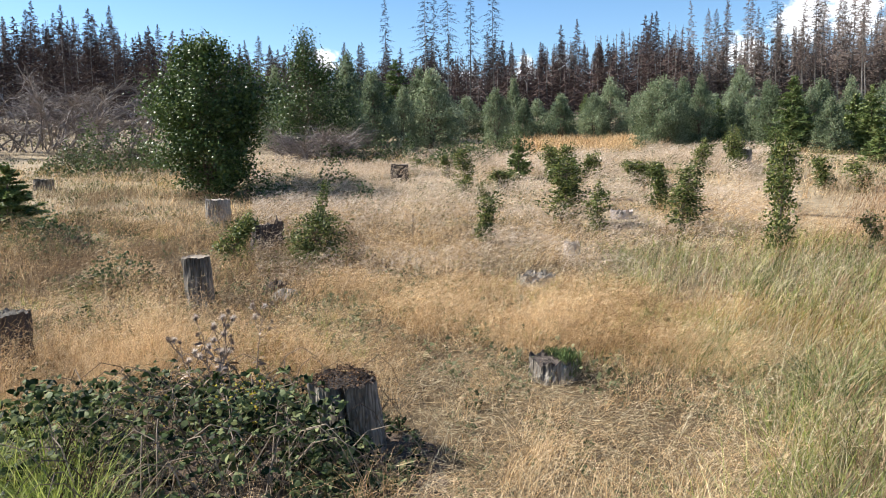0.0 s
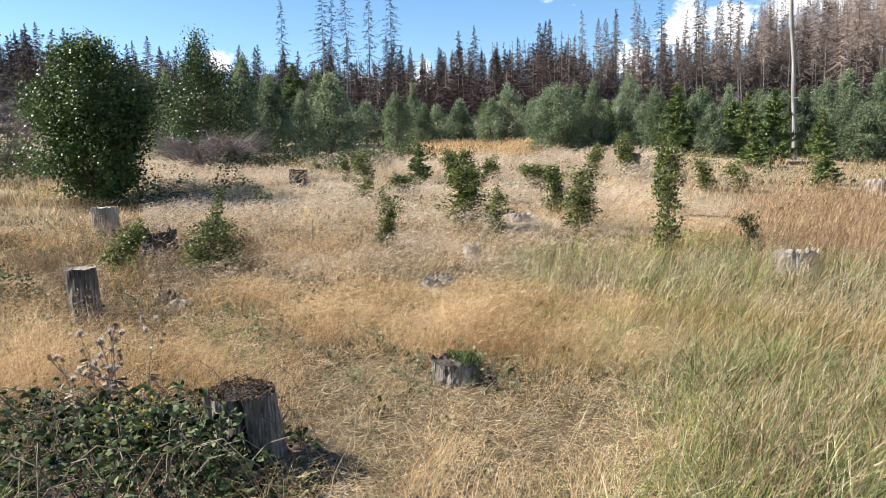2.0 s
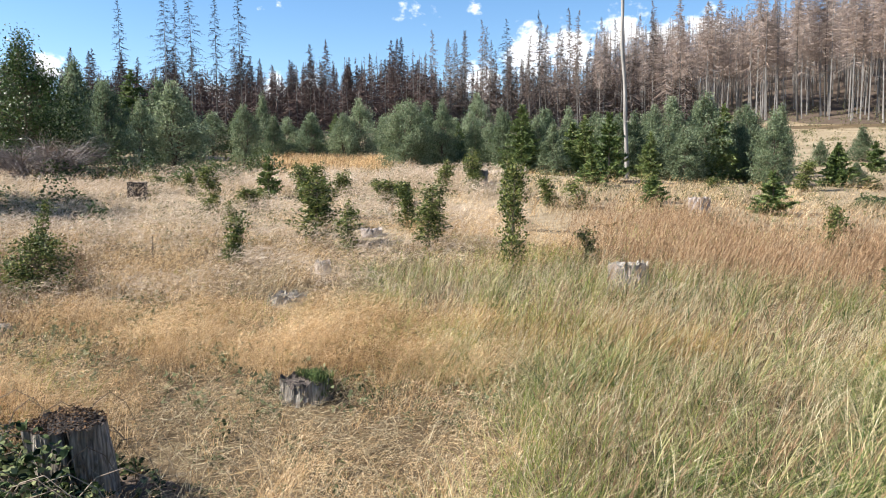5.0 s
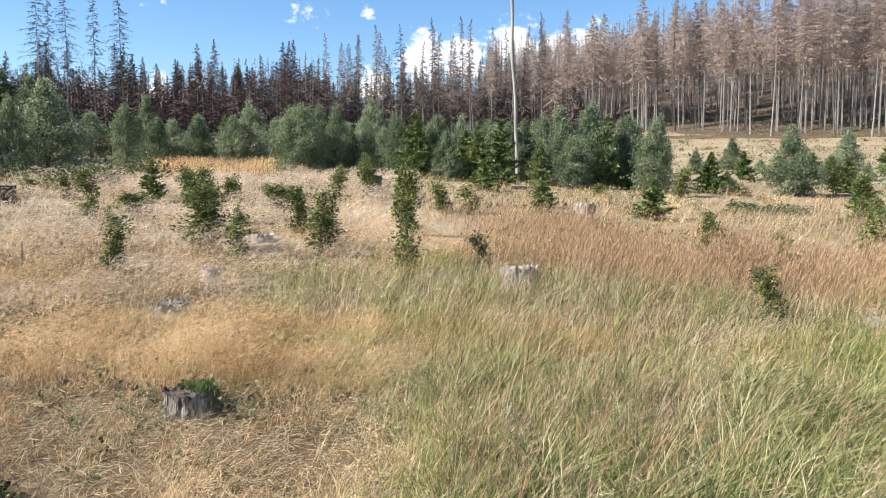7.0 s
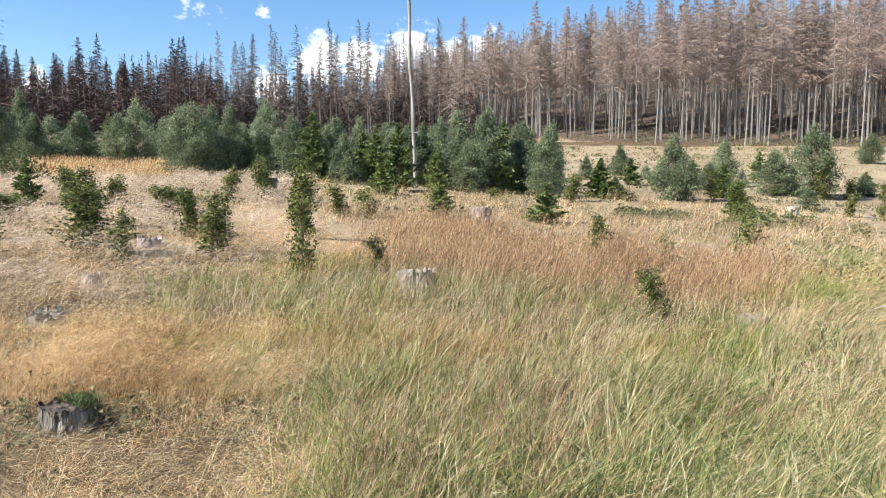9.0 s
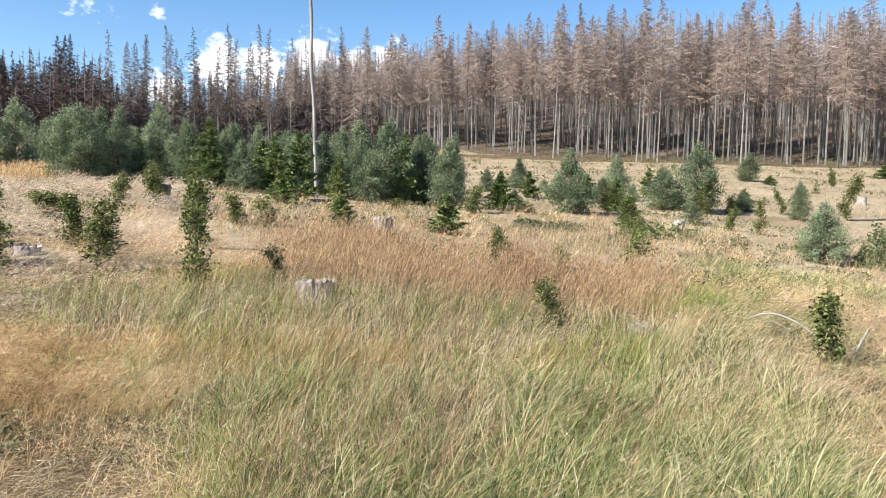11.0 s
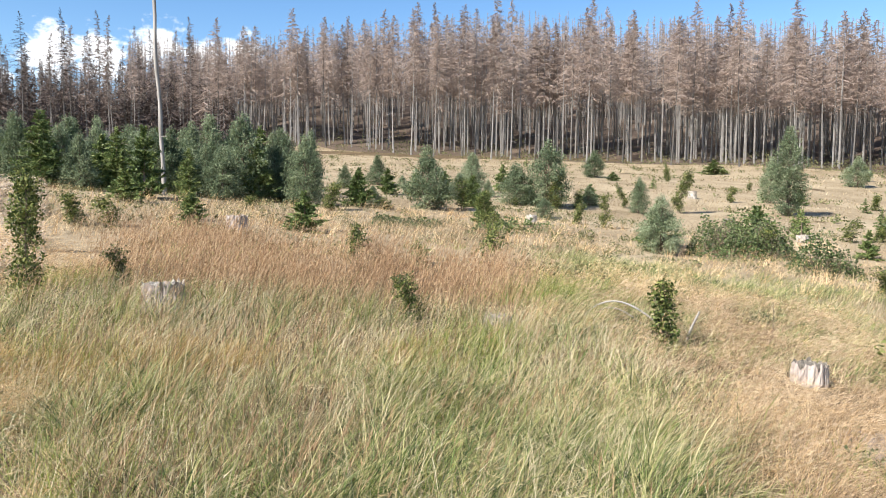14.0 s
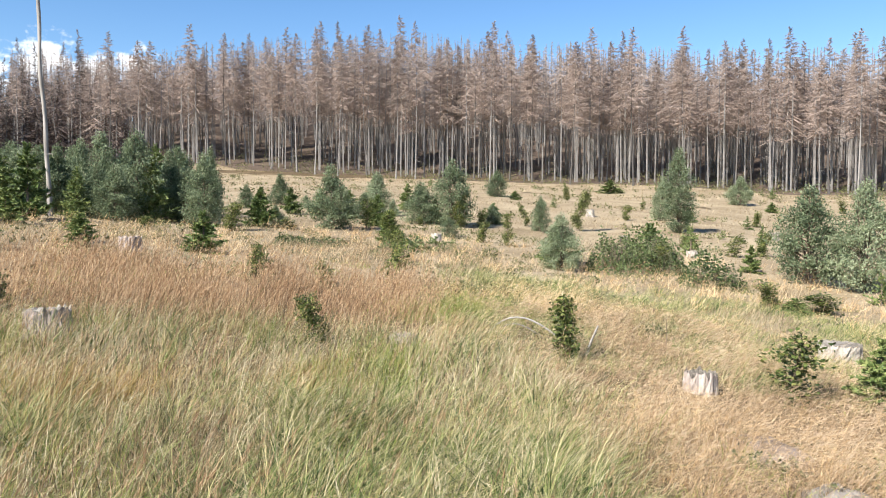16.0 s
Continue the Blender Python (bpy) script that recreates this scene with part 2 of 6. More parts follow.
M = {
    # brown litter tone, darkened to carry the shade under spruces and brambles
    "shaded_floor": surface("shade_darkened_litter", [(.035, .024, .018), (.085, .06, .045), (.17, .125, .09)], 9.0, bump=0.8, bump_depth=0.04, patch=0.5, rough=0.95),
    "turf": surface("dry_turf", [(0.0882, 0.063, 0.0353), (0.2016, 0.1512, 0.0924), (0.3024, 0.2394, 0.1554), (0.42, 0.3486, 0.2478)], 6.0, bump=1.0, bump_depth=0.06, patch=0.35, rough=0.95, contrast=0.5),
    "soil": surface("soil_and_litter", [(.03, .02, .010), (.095, .064, .033), (.21, .155, .085)], 14.0, bump=0.8, bump_depth=0.03, patch=0.6, rough=0.95),
    "hair": surface("golden_hair_grass", [(.10, .055, .026), (.44, .275, .125), (.73, .505, .27), (.90, .71, .46)], 1.4, bump=0, island=0.62, glow_through=0.25, patch=0.45, contrast=0.62, rough=0.8),
    "straw": surface("matted_straw", [(.085, .062, .033), (.34, .275, .16), (.58, .49, .315), (.74, .665, .49)], 2.0, bump=0, island=0.7, glow_through=0.25, patch=0.8, contrast=0.9),
    "green": surface("green_grass", [(.014, .030, .005), (.072, .118, .024), (.18, .225, .06), (.36, .335, .14), (.55, .46, .27)], 3.2, bump=0, island=0.7, glow_through=0.22, patch=1.3, contrast=0.62, rough=0.55),
    "fresh": surface("fresh_green_grass", [(.08, .11, .02), (.24, .29, .06), (.46, .47, .15)], 1.6, bump=0, island=0.5, glow_through=0.45, patch=0.7, rough=0.5),
    "reed": surface("reddish_reed_grass", [(.17, .095, .05), (.36, .225, .125), (.55, .395, .245)], 1.6, bump=0, island=0.8, glow_through=0.3, patch=0.9),
    "pale": surface("pale_far_grass", [(.12, .085, .045), (.33, .25, .15), (.56, .46, .31)], 0.7, bump=0, island=0.8, glow_through=0.3, patch=0.16, contrast=0.7),
    "thatch": surface("rotting_grass_thatch", [(.035, .023, .012), (.15, .105, .057), (.38, .285, .17), (.62, .51, .34)], 3.0, bump=0, island=1.1, glow_through=0.1, patch=1.2, contrast=0.85),
    "amber": surface("amber_grass", [(.12, .07, .02), (.36, .235, .08), (.58, .42, .18)], 1.6, bump=0, island=0.8, glow_through=0.3, patch=0.8),
    "tan": surface("tan_feathery_grass", [(.13, .08, .044), (.33, .225, .13), (.50, .37, .24), (.66, .52, .37)], 1.2, bump=0, island=0.6, glow_through=0.25, patch=0.5, contrast=0.7),
    "pink_stone": surface("smooth_pinkish_stone", [(.15, .118, .10), (.25, .205, .18), (.37, .32, .285)], 7.0, bump=0.25, bump_depth=0.008, patch=2.0),
    "sorrel": surface("brown_withered_herbs", [(.07, .045, .028), (.20, .13, .075), (.38, .28, .17)], 2.0, bump=0, island=0.6, glow_through=0.2, patch=0.6, contrast=0.7),
    "heath": surface("dark_herbs", [(0.0405, 0.0495, 0.0225), (0.117, 0.135, 0.063), (0.243, 0.243, 0.135)], 3.0, bump=0, island=0.6, glow_through=0.3),
    "oak": surface("oak_leaves", [(.028, .044, .012), (.092, .12, .032), (.26, .262, .085)], 4.0, bump=0, island=0.6, glow_through=0.25, each=0.15, rough=0.5, gloss=0.22),
    "birch": surface("birch_leaves", [(.014, .03, .008), (.055, .092, .024), (.15, .20, .062)], 2.0, bump=0, island=0.6, glow_through=0.15, each=0.12, rough=0.45, gloss=0.32, contrast=0.8),
    "hedge": surface("grey_green_leaves", [(.066, .092, .05), (.185, .228, .128), (.36, .40, .255)], 1.2, bump=0, island=0.4, glow_through=0.4, each=0.25, rough=0.6, gloss=0.2),
    "needle": surface("spruce_needles", [(.045, .07, .02), (.125, .175, .052), (.28, .31, .115)], 3.0, bump=0, island=0.5, glow_through=0.15, each=0.2, rough=0.55),
    "bramble": surface("bramble_leaves", [(.006, .012, .004), (.028, .046, .016), (.085, .115, .045), (.20, .22, .10)], 3.0, bump=0, island=0.95, glow_through=0.25, rough=0.6, contrast=0.8, gloss=0.12),
    "mist": surface("whitish_grass_heads", [(.34, .255, .18), (.58, .46, .345), (.80, .69, .56)], 1.2, bump=0, island=0.5, glow_through=0.3, patch=0.5, contrast=0.7),
    "scrub": surface("olive_slope_scrub", [(0.045, 0.0495, 0.0225), (0.126, 0.1305, 0.054), (0.252, 0.2295, 0.108)], 0.8, bump=0, island=0.6, glow_through=0.2, patch=0.12, contrast=0.7),
    "shrub": surface("glossy_shrub_leaves", [(.028, .045, .014), (.075, .11, .036), (.19, .22, .09)], 3.0, bump=0, island=0.7, glow_through=0.2, each=0.3, rough=0.45, gloss=0.35, contrast=0.8),
    "twig": surface("brown_twigs", [(.07, .05, .035), (.16, .12, .085), (.26, .21, .16)], 20.0, bump=0, island=0.4),
    "grey_twig": surface("grey_dead_twigs", [(.10, .08, .07), (.20, .165, .145), (.33, .285, .26)], 3.0, bump=0, island=0.6, patch=0.5),
    "trunk": surface("grey_dead_bark", [(.05, .044, .04), (.128, .117, .109), (.28, .26, .245)], 3.0, (6, 6, 0.8), bump=0.5, bump_depth=0.02, each=0.45, contrast=0.6),
    "dead": surface("brown_dead_crown", [(.13, .099, .083), (.30, .232, .197), (.46, .375, .326)], 1.0, bump=0, island=0.14, each=0.3, glow_through=0.2, patch=0.3, contrast=0.8),
    # nearly black, as the backlit shade of the tall crowns is mixed in
    "backlit_dead": surface("blackish_backlit_crown", [(.016, .012, .011), (.034, .026, .024), (.07, .056, .05)], 1.0, bump=0, island=0.4, patch=0.3),
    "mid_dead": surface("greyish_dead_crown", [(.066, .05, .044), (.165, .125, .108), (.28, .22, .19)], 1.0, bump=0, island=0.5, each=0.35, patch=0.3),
    # maroon-brown dead crown, its tone lowered further for standing against the sun
    "dark_shaded_dead": surface("dark_shaded_crown", [(.034, .021, .019), (.078, .05, .044), (.15, .104, .092)], 1.0, bump=0, island=0.5, each=0.35, patch=0.3),
    "wood": surface("weathered_wood", [(.012, .010, .008), (.145, .124, .102), (.41, .37, .325), (.63, .58, .51)], 15.0, (5, 5, 0.3), bump=1.0, bump_depth=0.02, each=0.2, contrast=0.5, patch=2.5),
    "pale_wood": surface("bleached_wood", [(.11, .085, .07), (.35, .295, .265), (.57, .515, .475)], 8.0, (5, 5, 0.6), bump=0.9, bump_depth=0.02, each=0.2, contrast=0.6, patch=3.0),
    "dark_wood": surface("dark_rotten_wood", [(.02, .016, .013), (.065, .05, .042), (.15, .115, .095)], 7.0, (5, 5, 0.7), bump=1.0, bump_depth=0.02, contrast=0.6, patch=3.0),
    "cut": surface("old_cut_face", [(.13, .10, .075), (.34, .28, .22), (.55, .49, .41)], 9.0, bump=0.8, bump_depth=0.012, patch=4.0, contrast=0.6, each=0.2),
    "litter": surface("brown_litter", [(.012, .008, .006), (.05, .028, .016), (.17, .09, .04)], 40.0, bump=1.0, bump_depth=0.02, island=0.7, patch=9.0),
    "moss": surface("green_moss", [(.03, .05, .012), (.075, .11, .03), (.16, .20, .06)], 30.0, bump=1.0, bump_depth=0.02, island=0.5, patch=6.0),
    "stone": surface("grey_lichen_stone", [(.10, .088, .078), (.22, .20, .18), (.38, .35, .32)], 12.0, bump=0.7, bump_depth=0.015, patch=3.0),
    "pole": surface("barkless_pole", [(.05, .044, .04), (.27, .25, .23), (.52, .49, .46)], 3.0, (6, 6, 0.5), bump=0.5, bump_depth=0.015, patch=0.7, contrast=0.6),
    "thistle": surface("dry_thistle", [(.12, .08, .06), (.27, .20, .15), (.42, .34, .28)], 12.0, bump=0, island=0.5),
    "down": surface("thistle_down", [(.40, .32, .27), (.62, .53, .46), (.80, .72, .65)], 12.0, bump=0, island=0.5, glow_through=0.5),
    "yellow": surface("yellow_leaves", [(.30, .22, .03), (.48, .38, .05), (.60, .52, .10)], 6.0, bump=0, island=0.6, glow_through=0.3),
}


# ---- building tools ----
class Geo:
    """A heap of triangles."""

    def __init__(self):
        self.v, self.f, self.n = [], [], 0

    def add(self, verts, faces):
        verts, faces = np.asarray(verts, float).reshape(-1, 3), np.asarray(faces, int)
        if faces.shape[1] == 4:
            faces = np.concatenate([faces[:, [0, 1, 2]], faces[:, [0, 2, 3]]])
        self.v.append(verts)
        self.f.append(faces + self.n)
        self.n += len(verts)

    def mesh(self, name, material, smooth_shade=False):
        v, f = np.concatenate(self.v), np.concatenate(self.f)
        me = bpy.data.meshes.new(name)
        me.vertices.add(len(v))
        me.vertices.foreach_set("co", v.astype(np.float32).ravel())
        me.loops.add(len(f) * 3)
        me.loops.foreach_set("vertex_index", f.astype(np.int32).ravel())
        me.polygons.add(len(f))
        me.polygons.foreach_set("loop_start", np.arange(0, len(f) * 3, 3, dtype=np.int32))
        me.polygons.foreach_set("use_smooth", np.full(len(f), smooth_shade))
        me.update(calc_edges=True)
        me.materials.append(material)
        return me


def part(name, geo, material, parent=None, label="", smooth_shade=False):
    ob = new(name, geo.mesh(name, material, smooth_shade))
    if parent:
        ob.parent = parent
    if label:
        tagged(ob, label)
    return ob


def thing(name, label, category, group="", m=None):
    ob = new(name)
    ob.empty_display_size = 0.1
    if m is not None:
        ob.matrix_basis = m
    return tagged(ob, label, category, group)


def stand(x, y, turn=0.0, size=1.0, sink=0.03):
    return pose(x, y, float(ground_z(x, y)) - sink, 0, 0, turn) @ Matrix.Scale(size, 4)


def unit(v):
    return v / np.maximum(np.linalg.norm(v, axis=-1, keepdims=True), 1e-9)


def tube(geo, pts, radii, sides=7, cap=True):
    pts, radii = np.asarray(pts, float), np.asarray(radii, float)
    t = unit(np.gradient(pts, axis=0))
    ref = np.where(np.abs(t[:, 2:3]) > 0.9, [[1.0, 0, 0]], [[0, 0, 1.0]])
    a = unit(np.cross(t, ref))
    b = np.cross(t, a)
    ang = np.arange(sides) * 2 * np.pi / sides
    ring = pts[:, None] + radii[:, None, None] * (a[:, None] * np.cos(ang)[None, :, None] + b[:, None] * np.sin(ang)[None, :, None])
    k = len(pts)
    i, j = np.meshgrid(np.arange(k - 1), np.arange(sides), indexing="ij")
    i, j = i.ravel(), j.ravel()
    q = np.stack([i * sides + j, i * sides + (j + 1) % sides, (i + 1) * sides + (j + 1) % sides, (i + 1) * sides + j], 1)
    geo.add(ring.reshape(-1, 3), q)
    if cap:
        geo.add(np.concatenate([ring[-1], pts[-1:]]), [[s, (s + 1) % sides, sides] for s in range(sides)])


def strips(geo, start, end, width, sag=0.0, rng=np.random):
    """Thin straight or sagging twigs: two triangles, then a point."""
    n = len(start)
    d = end - start
    side = unit(np.cross(d, unit(rng.normal(size=(n, 3))))) * np.asarray(width).reshape(-1, 1) / 2
    mid = (start + end) / 2
    mid[:, 2] += sag * np.linalg.norm(d, axis=1)
    v = np.stack([start - side, start + side, mid - side * 0.7, mid + side * 0.7, end], 1)
    o = np.arange(n)[:, None] * 5
    f = np.concatenate([o + [0, 1, 3], o + [0, 3, 2], o + [2, 3, 4]])
    geo.add(v.reshape(-1, 3), f)


def leaves(geo, at, size, rng, flat=0.5, ratio=0.6, droop=0.2, out=None):
    """Folded leaves, each four triangles, with random turns."""
    n = len(at)
    size = np.broadcast_to(np.asarray(size, float), n)[:, None]
    a = rng.normal(size=(n, 3))
    a[:, 2] = a[:, 2] * (1 - flat) - droop
    if out is not None:
        a = unit(a) + out
    a = unit(a)
    nrm = rng.normal(size=(n, 3)) * 0.8
    nrm[:, 2] += 1.0
    b = unit(np.cross(a, nrm))
    c = np.cross(b, a)
    w = size * ratio / 2
    v = np.stack([at, at + a * size * .35 - b * w + c * size * .06, at + a * size * .7 - b * w * .75 + c * size * .05, at + a * size - c * size * .08,
                  at + a * size * .7 + b * w * .75 + c * size * .05, at + a * size * .35 + b * w + c * size * .06], 1)
    o = np.arange(n)[:, None] * 6
    geo.add(v.reshape(-1, 3), np.concatenate([o + [0, 5, 1], o + [1, 5, 4], o + [1, 4, 2], o + [2, 4, 3]]))


def small_leaves(geo, at, size, rng, ratio=0.65, droop=0.25):
    """Leaves of two triangles, for crowns farther off."""
    n = len(at)
    size = np.broadcast_to(np.asarray(size, float), n)[:, None]
    a = rng.normal(size=(n, 3))
    a[:, 2] -= droop
    a = unit(a)
    nrm = rng.normal(size=(n, 3))
    nrm[:, 2] += 0.7
    b = unit(np.cross(a, nrm))
    c = np.cross(b, a)
    v = np.stack([at - a * size / 2, at - b * size * ratio / 2 + c * size * .1, at + a * size / 2, at + b * size * ratio / 2 + c * size * .1], 1)
    o = np.arange(n)[:, None] * 4
    geo.add(v.reshape(-1, 3), np.concatenate([o + [0, 3, 1], o + [1, 3, 2]]))


def blades(geo, base, height, width, lean_dir, lean, rng, seg=2):
    """Bent tapering blades of grass."""
    n = len(base)
    height, width, lean = (np.broadcast_to(np.asarray(q, float), n) for q in (height, width, lean))
    d = np.stack([np.cos(lean_dir), np.sin(lean_dir), np.zeros(n)], 1)
    turn = rng.uniform(0, np.pi, n)
    side = np.stack([np.cos(turn), np.sin(turn), np.zeros(n)], 1) * width[:, None] / 2
    rows = []
    for k in range(seg + 1):
        s = k / seg
        p = base + d * (height * lean * s ** 1.7)[:, None]
        p[:, 2] += height * s * (1 - 0.38 * np.minimum(lean, 1.6) * s)
        if k == seg:
            rows.append(p)
        else:
            rows += [p - side * (1 - 0.55 * s), p + side * (1 - 0.55 * s)]
    v = np.stack(rows, 1)
    o = np.arange(n)[:, None] * (2 * seg + 1)
    f = []
    for k in range(seg - 1):
        f += [o + [2 * k, 2 * k + 1, 2 * k + 3], o + [2 * k, 2 * k + 3, 2 * k + 2]]
    f.append(o + [2 * seg - 2, 2 * seg - 1, 2 * seg])
    geo.add(v.reshape(-1, 3), np.concatenate(f))
    return rows[-1], d


# ---- the ground, one sheet to the horizon ----
def build_ground():
    g = Geo()
    ang = np.radians(np.concatenate([np.arange(-100, 50, 0.75), np.arange(50, 260, 6.0)]))
    dist = np.concatenate([[0.0], np.geomspace(0.5, 399, 105), [900.0, 2500.0, 4500.0]])
    a, d = np.meshgrid(ang, dist, indexing="ij")
    x, y = -np.sin(a) * d, np.cos(a) * d
    z = ground_z(x, y)
    z = np.where(d > 399, z + (d - 399) * 0.01, z)
    na, nd = len(ang), len(dist)
    i, j = np.meshgrid(np.arange(na), np.arange(nd - 1), indexing="ij")
    i, j = i.ravel(), j.ravel()
    k = (i + 1) % na
    g.add(np.stack([x, y, z], -1).reshape(-1, 3), np.stack([i * nd + j, i * nd + j + 1, k * nd + j + 1, k * nd + j], 1))
    tagged(part("ground", g, M["soil"], smooth_shade=True), "brown clearing soil covered with dry grass litter", "ground", kind="structure")


# needle litter sheet; the wood's shade is put into its dark brown
def build_forest_floor():
    g = Geo()
    ang = np.arange(-115, 60, 1.0)
    far = np.array([0, 2.0, 5, 9, 15, 24, 36, 52, 72, 100, 140, 200, 280])
    edge = np.interp(ang, [-115, -97, -60, -45, -36, -30], [84, 84, 92, 98, 104, 108]) - 1.0 + 3.0 * (vnoise(ang, ang * 0, 2.3, 60) - 0.5)
    a, f = np.meshgrid(np.radians(ang), far, indexing="ij")
    d = edge[:, None] + f
    x, y = -np.sin(a) * d, np.cos(a) * d
    z = ground_z(x, y) + np.where(f == 0, -0.05, 0.16)
    na, nd = len(ang), len(far)
    i, j = np.meshgrid(np.arange(na - 1), np.arange(nd - 1), indexing="ij")
    i, j = i.ravel(), j.ravel()
    g.add(np.stack([x, y, z], -1).reshape(-1, 3), np.stack([i * nd + j, i * nd + j + 1, (i + 1) * nd + j + 1, (i + 1) * nd + j], 1))
    tagged(part("forest_floor", g, M["shaded_floor"], smooth_shade=True), "brown needle litter darkened for the shade under the dead spruces", "ground", kind="structure")


def build_turf():
    """The closed dry turf of the farther clearing, a thin layer on the soil."""
    g = Geo()
    ang = np.arange(-112, 62, 0.8)
    far = np.geomspace(1, 12, 60) - 1
    near = 12.5 + 3.0 * (vnoise(ang, ang * 0, 3.1, 61) - 0.5)
    a, f = np.meshgrid(np.radians(ang), far / 11, indexing="ij")
    d = near[:, None] * (1 - f) + 112 * f
    x, y = -np.sin(a) * d, np.cos(a) * d
    z = ground_z(x, y) + np.where(f == 0, -0.03, 0.035) + 0.06 * (vnoise(x, y, 1.1, 62) - .3) * (f > 0)
    na, nd = len(ang), len(far)
    i, j = np.meshgrid(np.arange(na - 1), np.arange(nd - 1), indexing="ij")
    i, j = i.ravel(), j.ravel()
    g.add(np.stack([x, y, z], -1).reshape(-1, 3), np.stack([i * nd + j, i * nd + j + 1, (i + 1) * nd + j + 1, (i + 1) * nd + j], 1))
    tagged(part("turf", g, M["turf"], smooth_shade=True), "pale dry turf of the far clearing", "ground", kind="structure")


def build_bramble_shade():
    """Dark sheet on the soil that stands in for the shade under the brambles."""
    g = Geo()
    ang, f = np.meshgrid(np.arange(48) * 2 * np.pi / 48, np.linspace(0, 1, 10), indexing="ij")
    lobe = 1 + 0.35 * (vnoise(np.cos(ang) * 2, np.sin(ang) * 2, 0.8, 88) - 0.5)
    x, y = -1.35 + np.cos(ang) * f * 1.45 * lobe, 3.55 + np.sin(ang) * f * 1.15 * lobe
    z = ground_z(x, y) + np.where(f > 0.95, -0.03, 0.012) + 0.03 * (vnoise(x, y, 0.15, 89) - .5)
    i, j = np.meshgrid(np.arange(48), np.arange(9), indexing="ij")
    i, j = i.ravel(), j.ravel()
    k = (i + 1) % 48
    g.add(np.stack([x, y, z], -1).reshape(-1, 3), np.stack([i * 10 + j, k * 10 + j, k * 10 + j + 1, i * 10 + j + 1], 1))
    tagged(part("bramble_shade", g, M["shaded_floor"], smooth_shade=True), "dark ground sheet standing for the shade under the brambles", "ground", kind="structure")


build_ground()
build_bramble_shade()
build_turf()
build_forest_floor()


def chips(geo, at, size, rng, ratio=0.8):
    """Tiny far leaves, one triangle each."""
    n = len(at)
    size = np.broadcast_to(np.asarray(size, float), n)[:, None]
    p = unit(rng.normal(size=(n, 3)))
    q = unit(np.cross(p, rng.normal(size=(n, 3)) + [0, 0, 0.8]))
    geo.add(np.stack([at - p * size / 2 - q * size * ratio / 2, at - p * size / 2 + q * size * ratio / 2, at + p * size * .7], 1).reshape(-1, 3), np.arange(n * 3).reshape(-1, 3))


def slivers(geo, start, end, width, rng):
    """Fine twigs, a single pointed triangle each."""
    n = len(start)
    side = unit(np.cross(end - start, unit(rng.normal(size=(n, 3))))) * np.asarray(width).reshape(-1, 1) / 2
    geo.add(np.stack([start - side, start + side, end], 1).reshape(-1, 3), np.arange(n * 3).reshape(-1, 3))


# ---- kinds of plants, each built as a few meshes that its copies share ----
def birch_parts(h, w, count, leaf, seed, material, near=False, low=0.04, peak=0.45, stems=3, airy=0.0, taper=1.0, foot=0.54):
    rng = np.random.default_rng(seed)
    wood, twigs, crown = Geo(), Geo(), Geo()
    for s in range(stems):
        a = rng.uniform(0, 6.28)
        tilt = 0.0 if s == 0 else rng.uniform(0.08, 0.2)
        top = h * (0.97 if s == 0 else rng.uniform(0.6, 0.85))
        u = np.linspace(0, 1, 7)[:, None]
        p = np.array([[math.cos(a), math.sin(a), 0]]) * tilt * w * u + np.array([[0, 0, top]]) * u + rng.normal(size=(7, 3)) * [.02 * w, .02 * w, 0] * u
        tube(wood, p, np.linspace(0.012 * h + 0.01, 0.004, 7), 6)
    nb = int(110 + 60 * h)
    u = rng.uniform(low, 0.98, nb)
    shape = np.where(u < peak, foot + (1 - foot) * np.sqrt(u / peak), np.maximum(1 - (np.maximum(u - peak, 0) / (1.0 - peak)) ** 1.7, 0.05))
    a = rng.uniform(0, 2 * np.pi, nb)
    shape = np.where(u > peak, shape ** taper, shape)
    lump = 0.6 + 0.75 * vnoise(np.cos(a) * 2 + seed * 3.1, np.sin(a) * 2 + u * 5, 0.9, seed)
    reach = w / 2 * shape * lump * rng.uniform(0.75, 1.12, nb)
    start = np.stack([np.cos(a) * .04 * w, np.sin(a) * .04 * w, u * h * 0.92], 1)
    end = start + np.stack([np.cos(a) * reach, np.sin(a) * reach, rng.uniform(0.02, 0.14, nb) * h * (0.4 + shape * 0.6)], 1)
    strips(twigs, start, end, 0.012 + 0.003 * h, 0.06, rng)
    k = rng.choice(nb, count, p=(reach + 0.1 * w) / (reach + 0.1 * w).sum())
    s = rng.uniform(0.25, 1.06, count) ** 0.75
    at = start[k] + (end - start)[k] * s[:, None]
    at[:, 2] += 0.06 * np.linalg.norm((end - start)[k], axis=1) * 4 * s * (1 - s)
    at += rng.normal(size=(count, 3)) * 0.045 * w * (1 + airy)
    at[:, 2] = np.maximum(at[:, 2], 0.03)
    if near:
        leaves(crown, at, leaf * rng.uniform(0.7, 1.25, count), rng, 0.4, 0.72, 0.35)
    else:
        chips(crown, at, leaf * rng.uniform(0.7, 1.3, count), rng)
    return [("trunk", wood.mesh("trunk", M["twig"], True)), ("branching", twigs.mesh("branching", M["twig"])), ("crown", crown.mesh("crown", material))]


